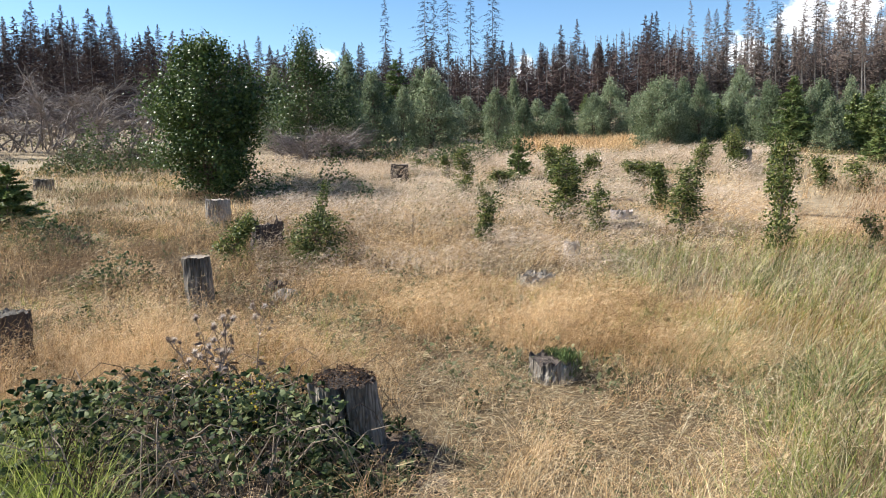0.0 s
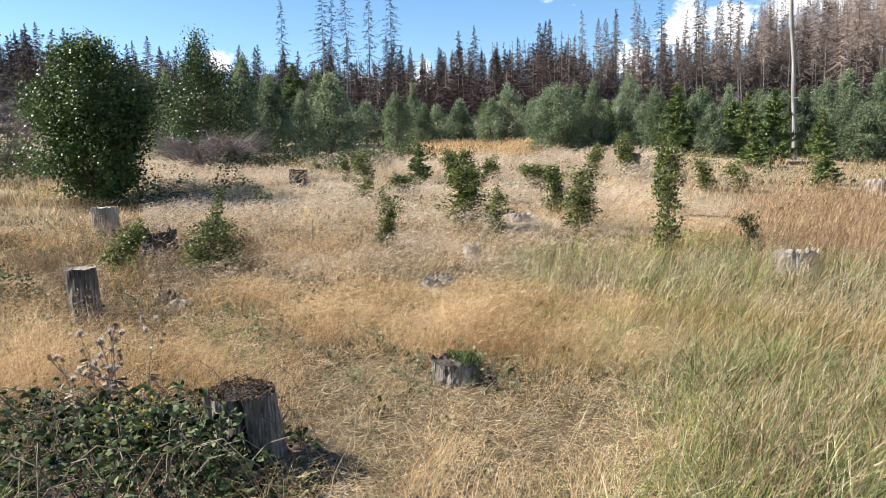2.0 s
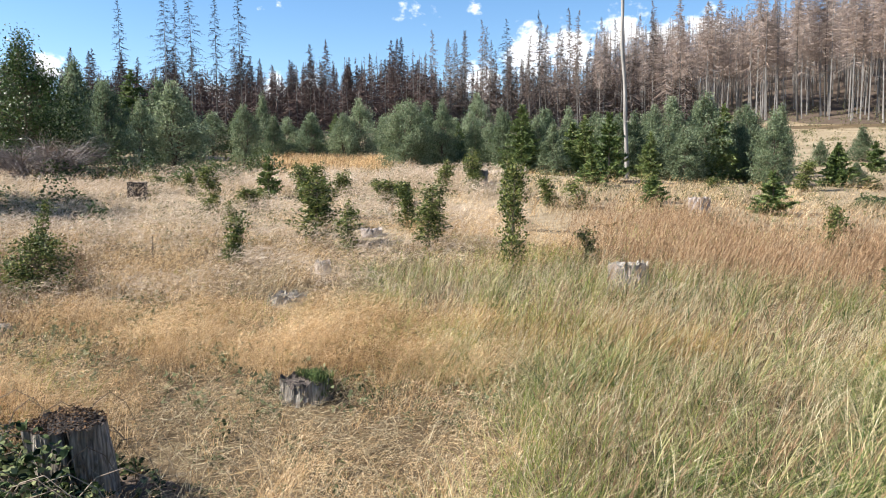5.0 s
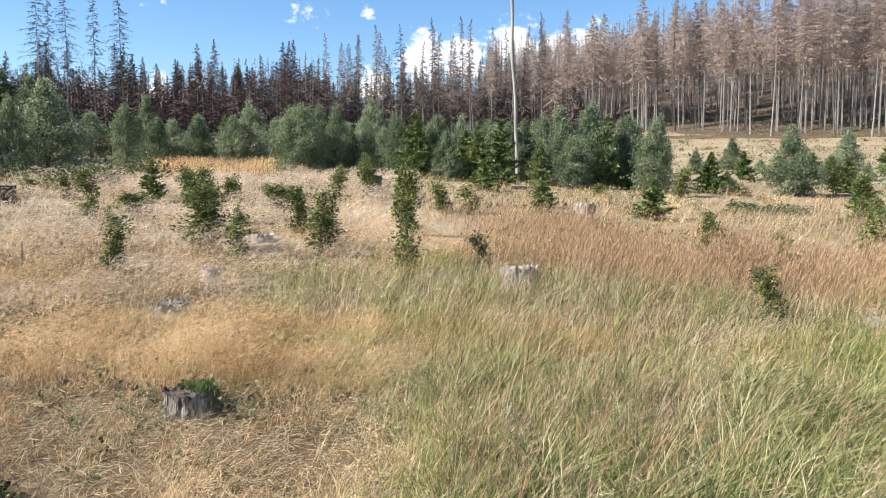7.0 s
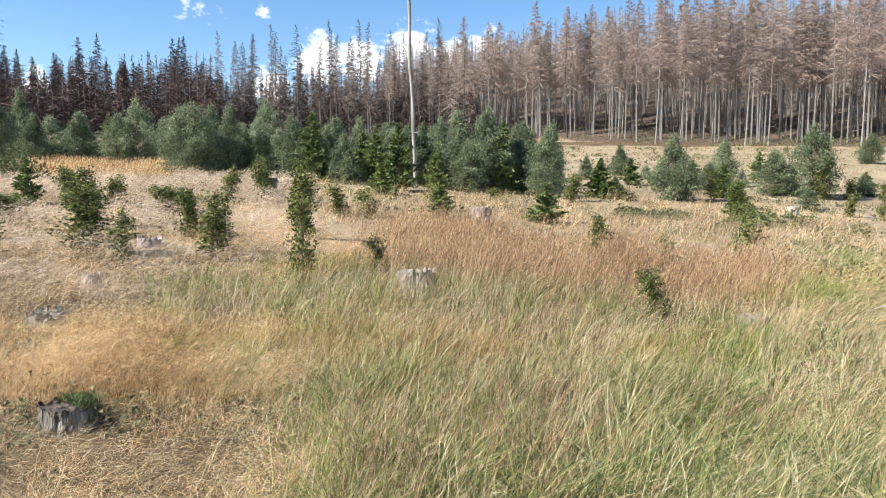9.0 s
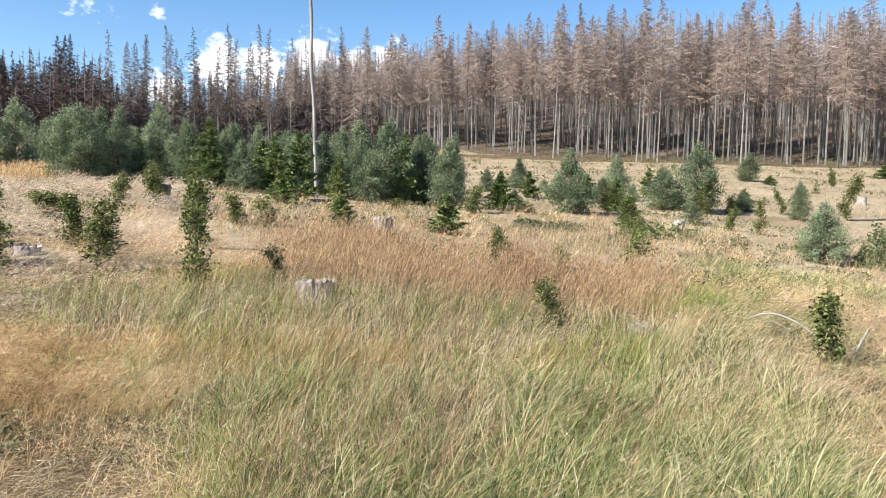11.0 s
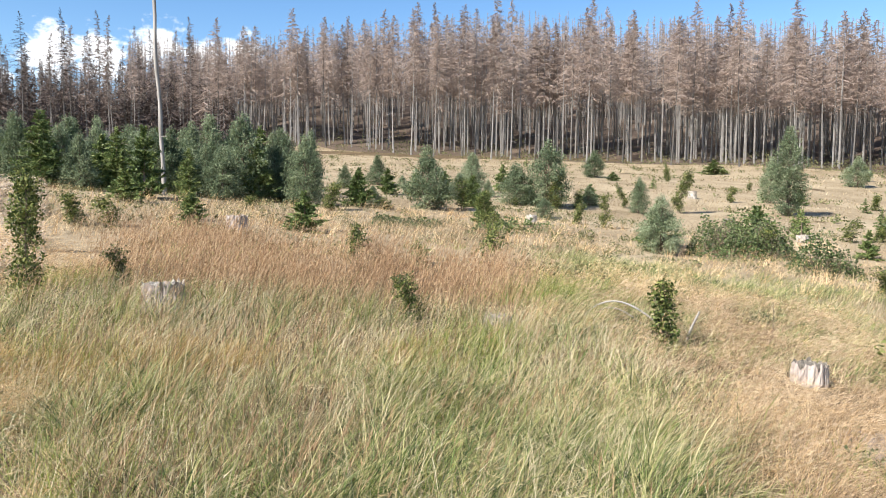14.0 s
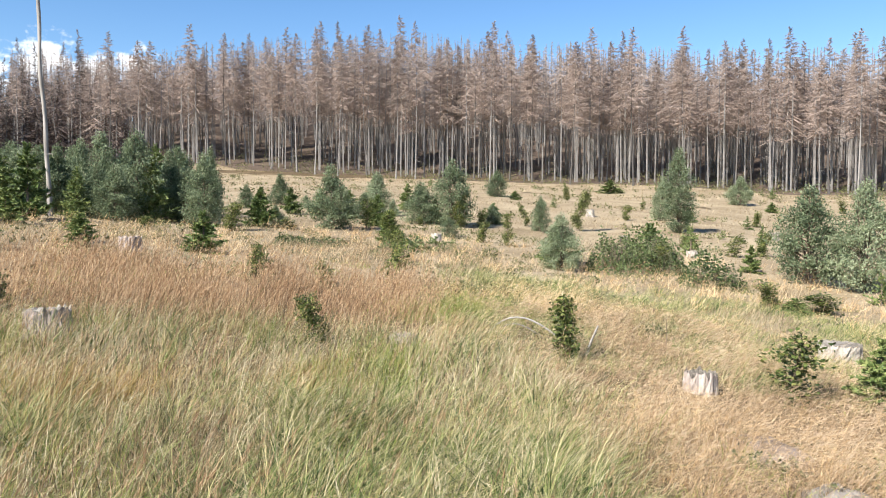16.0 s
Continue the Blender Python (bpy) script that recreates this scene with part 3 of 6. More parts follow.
def oak_parts(h, w, count, leaf, seed, bushy=False, plain=False):
    rng = np.random.default_rng(seed)
    wood, crown = Geo(), Geo()
    u = np.linspace(0, 1, 8)[:, None]
    bend = rng.normal(size=(1, 3)) * [.1 * w, .1 * w, 0]
    stem = np.array([[0, 0, h * 0.97]]) * u + bend * np.sin(u * 5) + rng.normal(size=(8, 3)) * [.02 * w, .02 * w, 0]
    tube(wood, stem, np.linspace(0.014, 0.004, 8), 6)
    nb = 18 + int(count / 20)
    q = rng.uniform(0.08, 0.98, nb)
    if bushy:
        q = np.where(rng.uniform(size=nb) < 0.10, rng.uniform(0.62, 0.98, nb), q * 0.64)
        shape = np.where(q < 0.63, np.sqrt(np.maximum(1 - (q / 0.66) ** 3.5, 0.02)), 0.14)
    else:
        knots = rng.uniform(0.45, 1.15, 7)
        shape = (0.55 + 0.45 * np.sin(np.pi * np.clip(q * 0.9 + 0.05, 0, 1))) * np.interp(q, np.linspace(0, 1, 7), knots)
    a = rng.uniform(0, 2 * np.pi, nb)
    base = np.stack([np.interp(q, u[:, 0], stem[:, i]) for i in range(3)], 1)
    r = w / 2 * shape * rng.uniform(0.25, 1.1, nb)
    end = base + np.stack([np.cos(a) * r, np.sin(a) * r, rng.uniform(-0.02, 0.12, nb) * h], 1)
    strips(wood, base, end, 0.009, 0.05, rng)
    k = rng.integers(0, nb, count)
    s = rng.uniform(0.35, 1.0, count) ** 0.6
    at = base[k] + (end - base)[k] * s[:, None] + rng.normal(size=(count, 3)) * 0.035
    at[:, 2] = np.maximum(at[:, 2], 0.02)
    out = unit((end - base)[k]) * 0.7
    if plain:
        small_leaves(crown, at, leaf * rng.uniform(0.7, 1.3, count), rng, 0.6, 0.1)
    else:
        leaves(crown, at, leaf * rng.uniform(0.6, 1.2, count), rng, 0.3, 0.55, 0.2, out)
    return [("stem", wood.mesh("stem", M["twig"])), ("foliage", crown.mesh("foliage", M["oak"]))]


def spruce_parts(h, w, seed, whorls=14, needles=38, blade=0.042):
    rng = np.random.default_rng(seed)
    wood, crown = Geo(), Geo()
    tube(wood, [(0, 0, 0), (0, 0, h * .5), (0, 0, h)], [0.02 + .008 * h, 0.012 + .004 * h, 0.004], 6)
    starts, ends = [], []
    for i in range(whorls):
        q = (i + 0.4) / whorls
        r = w / 2 * (1 - q) ** 0.8 + 0.05 * w
        for b in range(8):
            a = rng.uniform(0, 6.28)
            rr = r * rng.uniform(0.7, 1.15)
            z = h * (0.03 + 0.92 * q + rng.uniform(-.03, .03))
            starts.append((0, 0, z))
            ends.append((math.cos(a) * rr, math.sin(a) * rr, z + rr * rng.uniform(-0.1, 0.45)))
    for a in (0.4, 2.5, 4.6):
        starts.append((0, 0, h * .9))
        ends.append((math.cos(a) * .05, math.sin(a) * .05, h * 1.02))
    s, e = np.array(starts), np.array(ends)
    strips(wood, s, e, 0.014, -0.03, rng)
    k = np.repeat(np.arange(len(s)), needles)
    f = rng.uniform(0.12, 1.02, len(k))
    p = s[k] + (e - s)[k] * f[:, None]
    fwd = unit((e - s)[k])
    d = unit(fwd * 0.9 + rng.normal(size=p.shape) * [0.8, 0.8, 0.5])
    ln = np.linalg.norm((e - s)[k], axis=1) * 0.28 * rng.uniform(0.5, 1.2, len(k)) * (1.2 - 0.6 * f) + 0.02
    slivers(crown, p, p + d * ln[:, None], blade, rng)
    return [("trunk", wood.mesh("trunk", M["twig"])), ("needles", crown.mesh("needles", M["needle"]))]


def dead_spruce_parts(h, seed, crown_from, density, spread, material, twigs=11, radius=None, spray=0.10, low_heavy=1.3, cone=1.05):
    rng = np.random.default_rng(seed)
    wood, crown = Geo(), Geo()
    r0 = radius or 0.0051 * h
    u = np.linspace(0, 1, 9)
    sway = rng.normal(size=2) * 0.012 * h
    pts = np.stack([sway[0] * np.sin(u * 2.2), sway[1] * np.sin(u * 2.6), u * h], 1)
    tube(wood, pts, r0 * (1 - u * 0.93) * (1 + 0.5 * np.exp(-u * 40)), 7)
    stubs = int(2.2 * h)
    z = rng.uniform(0.08, crown_from + 0.05, stubs) * h
    a = rng.uniform(0, 6.28, stubs)
    s = np.stack([np.interp(z, pts[:, 2], pts[:, 0]), np.interp(z, pts[:, 2], pts[:, 1]), z], 1)
    ln = rng.uniform(0.2, 1.0, stubs) * spread * 0.55
    strips(wood, s, s + np.stack([np.cos(a) * ln, np.sin(a) * ln, -0.25 * ln], 1), 0.035, 0.0, rng)
    nb = int(density * h * (1 - crown_from) * 9)
    q = ((np.arange(nb) + rng.uniform(0, 1, nb)) / nb) ** low_heavy
    z = h * (crown_from + (1 - crown_from) * q)
    prof = spread * (1 - q) ** cone * np.where(q < 0.12, 0.5 + q * 4, 1) + 0.09
    a = rng.uniform(0, 2 * np.pi, nb)
    ln = prof * np.where(rng.uniform(size=nb) < 0.2, rng.uniform(0.9, 1.35, nb), rng.uniform(0.45, 0.95, nb))
    s = np.stack([np.interp(z, pts[:, 2], pts[:, 0]), np.interp(z, pts[:, 2], pts[:, 1]), z], 1)
    e = s + np.stack([np.cos(a) * ln, np.sin(a) * ln, ln * rng.uniform(-0.45, 0.1, nb) + 0.25 * q ** 3], 1)
    strips(crown, s, e, 0.03, 0.05, rng)
    k = np.repeat(np.arange(nb), twigs)
    f = rng.uniform(0.12, 1.0, len(k))
    p = s[k] + (e - s)[k] * f[:, None]
    d = unit((e - s)[k] * [0.6, 0.6, 0.3] / np.maximum(ln[k], 0.1)[:, None] + rng.normal(size=p.shape) * [0.55, 0.55, 0.3] - [0, 0, 0.35])
    slivers(crown, p, p + d * (0.09 + (0.1 + 0.45 * rng.uniform(size=len(k))) * np.minimum(ln[k], 1.4))[:, None], spray, rng)
    return [("trunk", wood.mesh("trunk", M["trunk"])), ("crown", crown.mesh("crown", material))]


def assemble(name, label, category, m, pieces, group=""):
    t = thing(name, label, category, group, m)
    for piece, me in pieces:
        ob = new(piece, me)
        ob.parent = t
    return t


def fit_to(x, y, w, h, w0, h0, turn, sink=0.04):
    return pose(x, y, float(ground_z(x, y)) - sink, 0, 0, turn) @ Matrix.Diagonal((w / w0, w / w0, h / h0, 1))


# ---- stumps and stones ----
def stump(x, y, w, h, seed, look_of="wood", top="cut", jag=0.02, flare=0.25, lean=(0, 0), label="weathered grey tree stump in dry grass", litter=False, moss=False, crack=0.06):
    rng = np.random.default_rng(seed)
    side, face = Geo(), Geo()
    n, rows = 72, 12
    a = np.arange(n) * 2 * np.pi / n
    rough = np.array([vnoise(np.cos(a) * 3 + seed, np.sin(a) * 3 + z * .35, 0.55, seed) - .5 for z in range(rows)])
    ridge = vnoise(np.cos(a) * 9 + seed, np.sin(a) * 9, 0.8, seed + 1) - 0.5
    cleft = -crack * smooth(0.74, 0.92, vnoise(np.cos(a) * 7, np.sin(a) * 7 + seed, 0.7, seed + 2))
    u = np.linspace(0, 1, rows)
    r = w / 2 * (1 + flare * np.exp(-u * 5)[:, None] * (0.6 + 0.8 * vnoise(np.cos(a) * 1.6, np.sin(a) * 1.6 + seed, 1.0, seed + 3))[None] + 0.16 * rough + 0.09 * ridge[None] + (cleft * 2 * (0.3 + 0.7 * u[:, None])))
    rim = h + jag * (vnoise(np.cos(a) * 5, np.sin(a) * 5 + seed, 0.8, seed + 4) - 0.5) * 2 + jag * 0.8 * (vnoise(np.cos(a) * 14, np.sin(a) * 14, 0.8, seed + 5) - 0.5)
    z = u[:, None] * (rim + 0.12)[None] - 0.12
    px, py = np.cos(a) * r + lean[0] * u[:, None], np.sin(a) * r + lean[1] * u[:, None]
    v = np.stack([px, py, z], -1)
    i, j = np.meshgrid(np.arange(rows - 1), np.arange(n), indexing="ij")
    i, j = i.ravel(), j.ravel()
    side.add(v.reshape(-1, 3), np.stack([i * n + j, i * n + (j + 1) % n, (i + 1) * n + (j + 1) % n, (i + 1) * n + j], 1))
    rings = [v[-1] * [1, 1, 1] + [0, 0, 0.002]]
    c = np.array([lean[0], lean[1], 0])
    for f in (0.93, 0.75, 0.5, 0.25):
        ring = (v[-1] - c) * [f, f, 1] + c
        ring[:, 2] = h - (0.012 if f < 0.9 else 0.0) + jag * 0.7 * (vnoise(ring[:, 0] * 14 / max(w, .2), ring[:, 1] * 14 / max(w, .2) + seed, 1.0, seed + 6) - 0.5)
        rings.append(ring)
    rv = np.concatenate(rings + [np.array([[lean[0], lean[1], h - 0.015]])])
    fs = []
    for q in range(4):
        for s in range(n):
            fs.append([q * n + s, q * n + (s + 1) % n, (q + 1) * n + (s + 1) % n, (q + 1) * n + s])
    face.add(rv, fs)
    face.add(rv, [[4 * n + s, 4 * n + (s + 1) % n, 5 * n] for s in range(n)])
    t = thing("tree_stump", label, "tree stump", "stumps in the clearing", stand(x, y, rng.uniform(0, 0)))
    part("bark_side", side, M[look_of], t)
    part("cut_face", face, M[top], t)
    if litter:
        g = Geo()
        k = 1500
        q, rr = rng.uniform(0, 6.28, k), np.sqrt(rng.uniform(0, 1, k)) * w * 0.49
        at = np.stack([np.cos(q) * rr + lean[0], np.sin(q) * rr + lean[1], h + 0.008 + rng.uniform(0, 1, k) * 0.07 * (1 - (rr / w * 2.1) ** 2) * (.4 + vnoise(np.cos(q) * rr * 9, np.sin(q) * rr * 9, .8, 5))], 1)
        leaves(g, at, rng.uniform(0.006, 0.018, k), rng, 0.75, 0.6, -0.1)
        part("litter", g, M["litter"], t, "rotting brown bark and cone litter")
    if moss:
        g = Geo()
        k = 900
        q, rr = rng.uniform(-1.4, 1.9, k), np.sqrt(rng.uniform(0.05, 1.35, k)) * w * 0.5
        at = np.stack([np.cos(q) * rr, np.sin(q) * rr, np.where(rr < w * .47, h, h * rng.uniform(0.3, 1.0, k)) + rng.uniform(-0.01, 0.03, k)], 1)
        blades(g, at, rng.uniform(0.02, 0.06, k), 0.006, rng.uniform(0, 6.28, k), 0.6, rng)
        part("moss", g, M["moss"], t, "green moss")
    return t


def stone(x, y, w, d, h, seed, label, material="stone"):
    g = Geo()
    n, rows = 30, 9
    a, b = np.meshgrid(np.arange(n) * 2 * np.pi / n, np.linspace(-0.5, np.pi / 2, rows), indexing="ij")
    k = 1 + 0.45 * (vnoise(np.cos(a) * 2 + seed, np.sin(a) * 2 + b * 2, 0.9, seed) - 0.5) + 0.15 * (vnoise(np.cos(a) * 6 + seed, np.sin(a) * 6 + b * 6, 0.9, seed + 1) - 0.5)
    v = np.stack([np.cos(a) * np.cos(b) ** .7 * w / 2 * k, np.sin(a) * np.cos(b) ** .7 * d / 2 * k, np.sin(b) * h * k], -1)
    i, j = np.meshgrid(np.arange(n), np.arange(rows - 1), indexing="ij")
    i, j = i.ravel(), j.ravel()
    g.add(v.reshape(-1, 3), np.stack([i * rows + j, ((i + 1) % n) * rows + j, ((i + 1) % n) * rows + j + 1, i * rows + j + 1], 1))
    ob = part("stone", g, M[material], smooth_shade=True)
    ob.matrix_basis = stand(x, y, seed * 37)
    return tagged(ob, label, "stone")


stump(-0.45, 3.86, 0.37, 0.45, 1, "wood", "dark_wood", 0.02, -0.2, (-0.07, 0.02), "grey weathered stump topped with brown litter beside brambles", litter=True, crack=0.2)
stump(0.81, 5.08, 0.34, 0.17, 2, "wood", "dark_wood", 0.03, 0.45, (0, 0), "low rotten broken stump with green moss", moss=True, crack=0.25)
stump(1.12, 8.25, 0.42, 0.12, 3, "wood", "wood", 0.04, 0.4, (0, 0), "low crumbling grey stump sunk in dry grass", crack=0.12)
stump(4.81, 7.15, 0.45, 0.31, 4, "pale_wood", "wood", 0.05, 0.2, (0, 0), "pale bleached stump standing in tall grass")
stump(1.76, 9.58, 0.21, 0.18, 5, "pale_wood", "pale_wood", 0.04, 0.3, (0, 0), "small bleached stump in golden grass")
stump(7.26, 17.56, 0.42, 0.54, 6, "wood", "cut", 0.03, 0.2, (0, 0), "grey upright stump at the edge of the saplings")
stump(-2.35, 7.29, 0.26, 0.56, 7, "wood", "cut", 0.012, 0.15, (-0.06, 0.02), "slim upright grey stump in dry grass")
stump(-3.73, 12.62, 0.40, 0.50, 8, "wood", "cut", 0.015, 0.15, (0, 0), "pale grey stump at the foot of the birch")
stump(-8.98, 17.02, 0.41, 0.34, 9, "wood", "cut", 0.02, 0.2, (0, 0), "small grey stump in reddish grass")
stump(-3.12, 5.27, 0.31, 0.52, 10, "dark_wood", "wood", 0.02, 0.15, (0, 0), "dark weathered upright stump near the brambles")
stump(-0.89, 18.08, 0.42, 0.50, 11, "dark_wood", "cut", 0.03, 0.2, (0, 0), "dark shaded stump among the saplings")
stump(-10.18, 25.59, 0.65, 0.60, 12, "dark_wood", "dark_wood", 0.06, 0.2, (0, 0), "black old stump in the bramble mound")
stump(-2.45, 10.49, 0.44, 0.36, 13, "dark_wood", "dark_wood", 0.12, 0.3, (0.05, 0), "dark rotten slanting stump between two bushes")
stump(3.02, 12.03, 0.34, 0.20, 14, "pale_wood", "pale_wood", 0.05, 0.3, (0, 0), "low bleached stump among the oak saplings")
stump(8.29, 1.30, 0.34, 0.23, 15, "pale_wood", "wood", 0.05, 0.2, (0, 0), "bright bleached stump with a ragged top")
stump(12.57, 0.03, 0.58, 0.34, 16, "wood", "wood", 0.03, 0.2, (0, 0), "broad grey stump in the golden grass")
stump(9.83, 12.25, 0.42, 0.44, 17, "pale_wood", "pale_wood", 0.04, 0.2, (0, 0), "pale stump behind reddish reed grass")
stump(7.73, 4.67, 0.34, 0.14, 18, "pale_wood", "pale_wood", 0.05, 0.3, (0, 0), "low bleached stump nearly hidden by grass")
for k, (x, y, w, h) in enumerate([(21.01, 11.67, .32, .32), (29.96, 7.92, .40, .34), (26.2, 4.6, .36, .30), (38.0, 3.0, .45, .45), (41.5, 13.0, .45, .5)]):
    stump(x, y, w, h, 30 + k, "wood", "wood", 0.04, 0.2, (0, 0), "small bleached stump on the far slope")
stone(6.35, 0.49, 0.80, 0.5, 0.14, 21, "smooth pinkish rounded stone half hidden in tan grass", "pink_stone")
stone(5.43, -0.05, 0.5, 0.4, 0.13, 22, "grey lichen-covered stone beside the path of grass")
stone(-1.60, 7.65, 0.36, 0.3, 0.13, 23, "flat grey stone in dry grass")
stone(-1.75, 7.95, 0.34, 0.26, 0.16, 24, "dark mossy stone in dry grass", "dark_wood")

# ---- bare dead pole ----
pole = thing("dead_tree_pole", "tall barkless pale dead trunk standing before the young trees", "dead tree", m=stand(13.75, 20.8))
g = Geo()
u = np.linspace(0, 1, 22)
tube(g, np.stack([-0.44 * u + 0.035 * np.sin(u * 9) + 0.02 * np.sin(u * 23), -0.16 * u, u * 9.0], 1), 0.068 * (1 - 0.4 * u) * (1 + 0.5 * np.exp(-u * 30)) * (1 + 0.08 * np.sin(u * 31)), 12)
part("trunk", g, M["pole"], pole, smooth_shade=True)
rng = np.random.default_rng(8)
s = np.array([[-0.44 * q, -0.16 * q, 9 * q] for q in (0.16, 0.21, 0.3, 0.42, 0.55)])
for q in s:
    g = Geo()
    tip = q + rng.normal(size=3) * [0.25, 0.2, 0.1]
    tube(g, [q, (q + tip) / 2 + [0, 0, .02], tip], [.018, .013, .006], 6)
    part("branch_stub", g, M["trunk"], pole)

# ---- young oaks, each with its own height and width ----
OAKS = [oak_parts(1.0, 0.5, int(n * 1.9), 0.044, 40 + k, False, True) for k, n in enumerate((820, 980, 640, 900, 560))]
OAK_TALL = [oak_parts(1.25, 0.55, int(n * 1.9), 0.045, 55 + k) for k, n in enumerate((1500, 1250, 1350))]
OAK_AT = [
    (0.74, 10.64, 0.40, 0.72), (2.02, 11.59, 0.60, 1.12), (2.37, 10.86, 0.42, 0.80), (3.81, 12.60, 0.42, 0.92), (3.48, 10.28, 0.50, 1.02),
    (3.95, 8.40, 0.38, 1.42), (6.74, 16.75, 0.46, 0.98), (6.28, 17.35, 0.40, 0.80), (0.56, 15.45, 0.46, 1.02), (2.63, 16.94, 0.50, 0.95),
    (3.66, 17.09, 0.45, 0.70), (4.19, 15.31, 0.62, 0.62), (3.21, 8.42, 0.20, 0.24), (7.59, 14.48, 0.46, 0.70), (7.95, 13.87, 0.52, 0.70),
]
OAK_MORE = [
    (4.90, 8.18, 0.30, 0.62), (6.58, 5.17, 0.30, 0.64), (9.35, 8.52, 0.40, 0.74), (8.38, 2.85, 0.40, 0.88), (8.34, 0.38, 0.56, 0.82),
    (17.59, 1.47, 0.55, 0.65), (17.77, 0.41, 0.65, 0.50), (-0.55, 19.61, 0.42, 0.56), (0.26, 19.01, 0.36, 0.64), (1.35, 15.73, 0.50, 0.56),
    (4.16, 15.71, 0.42, 0.58), (18.89, 12.11, 0.60, 1.02), (11.07, 8.51, 0.40, 0.50), (21.45, 13.75, 0.52, 0.98), (27.83, 14.33, 0.7, 1.4), (33.26, 10.79, 0.64, 2.0),
]
OAK_ALSO = [
    (1.45, 15.83, .52, .52), (4.4, 15.1, .67, .6), (3.55, 17.2, .37, .57), (4.08, 12.23, .36, .60), (5.43, 11.61, .4, .95), (2.30, 13.03, .43, .92), (0.83, 13.29, .25, .56), (2.72, 17.4, .41, .82), (6.14, 17.16, .47, .76),
    (23.13, 11.0, .45, .83), (23.36, 10.2, .38, 1.15), (31.8, 13.1, .36, 1.03), (30.46, 5.65, .42, .46), (28.0, 3.4, .7, .85), (29.3, 2.6, .6, .96), (16.9, 16.5, .53, .95), (19.3, 16.4, .68, .45), (13.6, 16.5, .38, .48),
    (7.35, 15.91, .42, 1.10), (2.50, 14.13, .46, 1.10), (7.0, 17.29, .38, 1.1), (22.62, 15.48, .6, 1.2), (11.28, 10.33, .36, .52), (15.3, 9.54, .4, .9), (32.5, 12.58, .5, 1.3), (40.1, 10.5, .5, .9), (10.23, 14.39, .6, .7),
]
for k, (x, y, w, h) in enumerate(OAK_AT + OAK_MORE + OAK_ALSO):
    tall = "tall slender" if h > 1.0 else ("low" if h < 0.6 else "young")
    assemble("oak_sapling", f"{tall} dark-leaved oak sapling in dry grass", "sapling", fit_to(x, y, w * 1.3, h, 0.55, 1.25, k * 77) if h > 1.0 else fit_to(x, y, w * 1.3, h, 0.5, 1.0, k * 77), OAK_TALL[k % 3] if h > 1.0 else OAKS[k % 5], "oak saplings")
assemble("oak_bush", "dense dark green bush with one raised leader", "bush", stand(-1.48, 9.36), oak_parts(1.05, 0.95, 5200, 0.036, 61, True))
assemble("oak_bush", "compact dark green bush beside a rotten stump", "bush", stand(-2.54, 9.42), oak_parts(0.68, 0.60, 1500, 0.05, 62))
assemble("oak_bush", "loose reddish-brown and green shrub above the reeds", "bush", stand(12.33, 7.65), oak_parts(0.85, 0.85, 700, 0.06, 63))

# ---- young spruces ----
SPRUCES = [spruce_parts(1.0, 0.8, 70), spruce_parts(1.0, 0.8, 71), spruce_parts(1.0, 0.8, 72, 11, 40)]
BIG_SPRUCES = [spruce_parts(2.4, 1.65, 76 + k, 24, 34, 0.045) for k in range(3)]
for k, (x, y, w, h) in enumerate([(11.86, 12.43, .85, 0.98), (9.47, 13.25, .75, .75), (19.5, 12.52, .75, 1.05), (8.9, -0.38, .6, .75), (17.3, 0.9, .8, .4), (1.94, 17.43, .65, 1.02), (-6.51, 11.28, 1.0, 1.1), (-7.0, 10.2, 1.0, .7),
                                  (10.88, 18.14, 1.0, .9), (18.84, 17.19, 1.05, 1.25), (10.92, 24.72, 1.2, 1.5), (13.29, 23.54, 1.3, 1.85), (16.56, 25.06, 1.5, 1.85), (67.7, 19.4, 2.2, 1.3), (23.6, 5.4, 1.5, 1.25), (32.8, 15.1, .8, .85), (42.4, 7.7, .8, .9), (24.0, 2.5, .65, .9), (56.6, 4.7, .9, .8), (48.5, 20.7, 1.1, .7), (12.35, 19.6, 1.2, 2.1), (20.7, 7.4, 1.1, 1.3)]):
    assemble("young_spruce", "young green spruce in dry grass" if h < 1.2 else "bushy young green spruce at the clearing's edge", "spruce", fit_to(x, y, w * 1.1, h, 0.8, 1.0, k * 50), SPRUCES[k % 3], "young spruces")

SEEDLING = spruce_parts(1.0, 0.8, 74, 8, 14)
for k in range(46):
    q = np.random.default_rng(500 + k)
    d, turn = q.uniform(20, 80), q.uniform(-93, -58)
    x, y = -d * math.sin(radians(turn)), d * math.cos(radians(turn))
    h = q.uniform(.45, 1.1)
    assemble("young_spruce" if k % 3 else "oak_sapling", "small dark seedling on the far pale slope", "seedling", fit_to(x, y, h * .8, h, 0.8 if k % 3 else 0.5, 1.0, k * 31), SEEDLING if k % 3 else OAKS[k % 5], "seedlings on the slope")

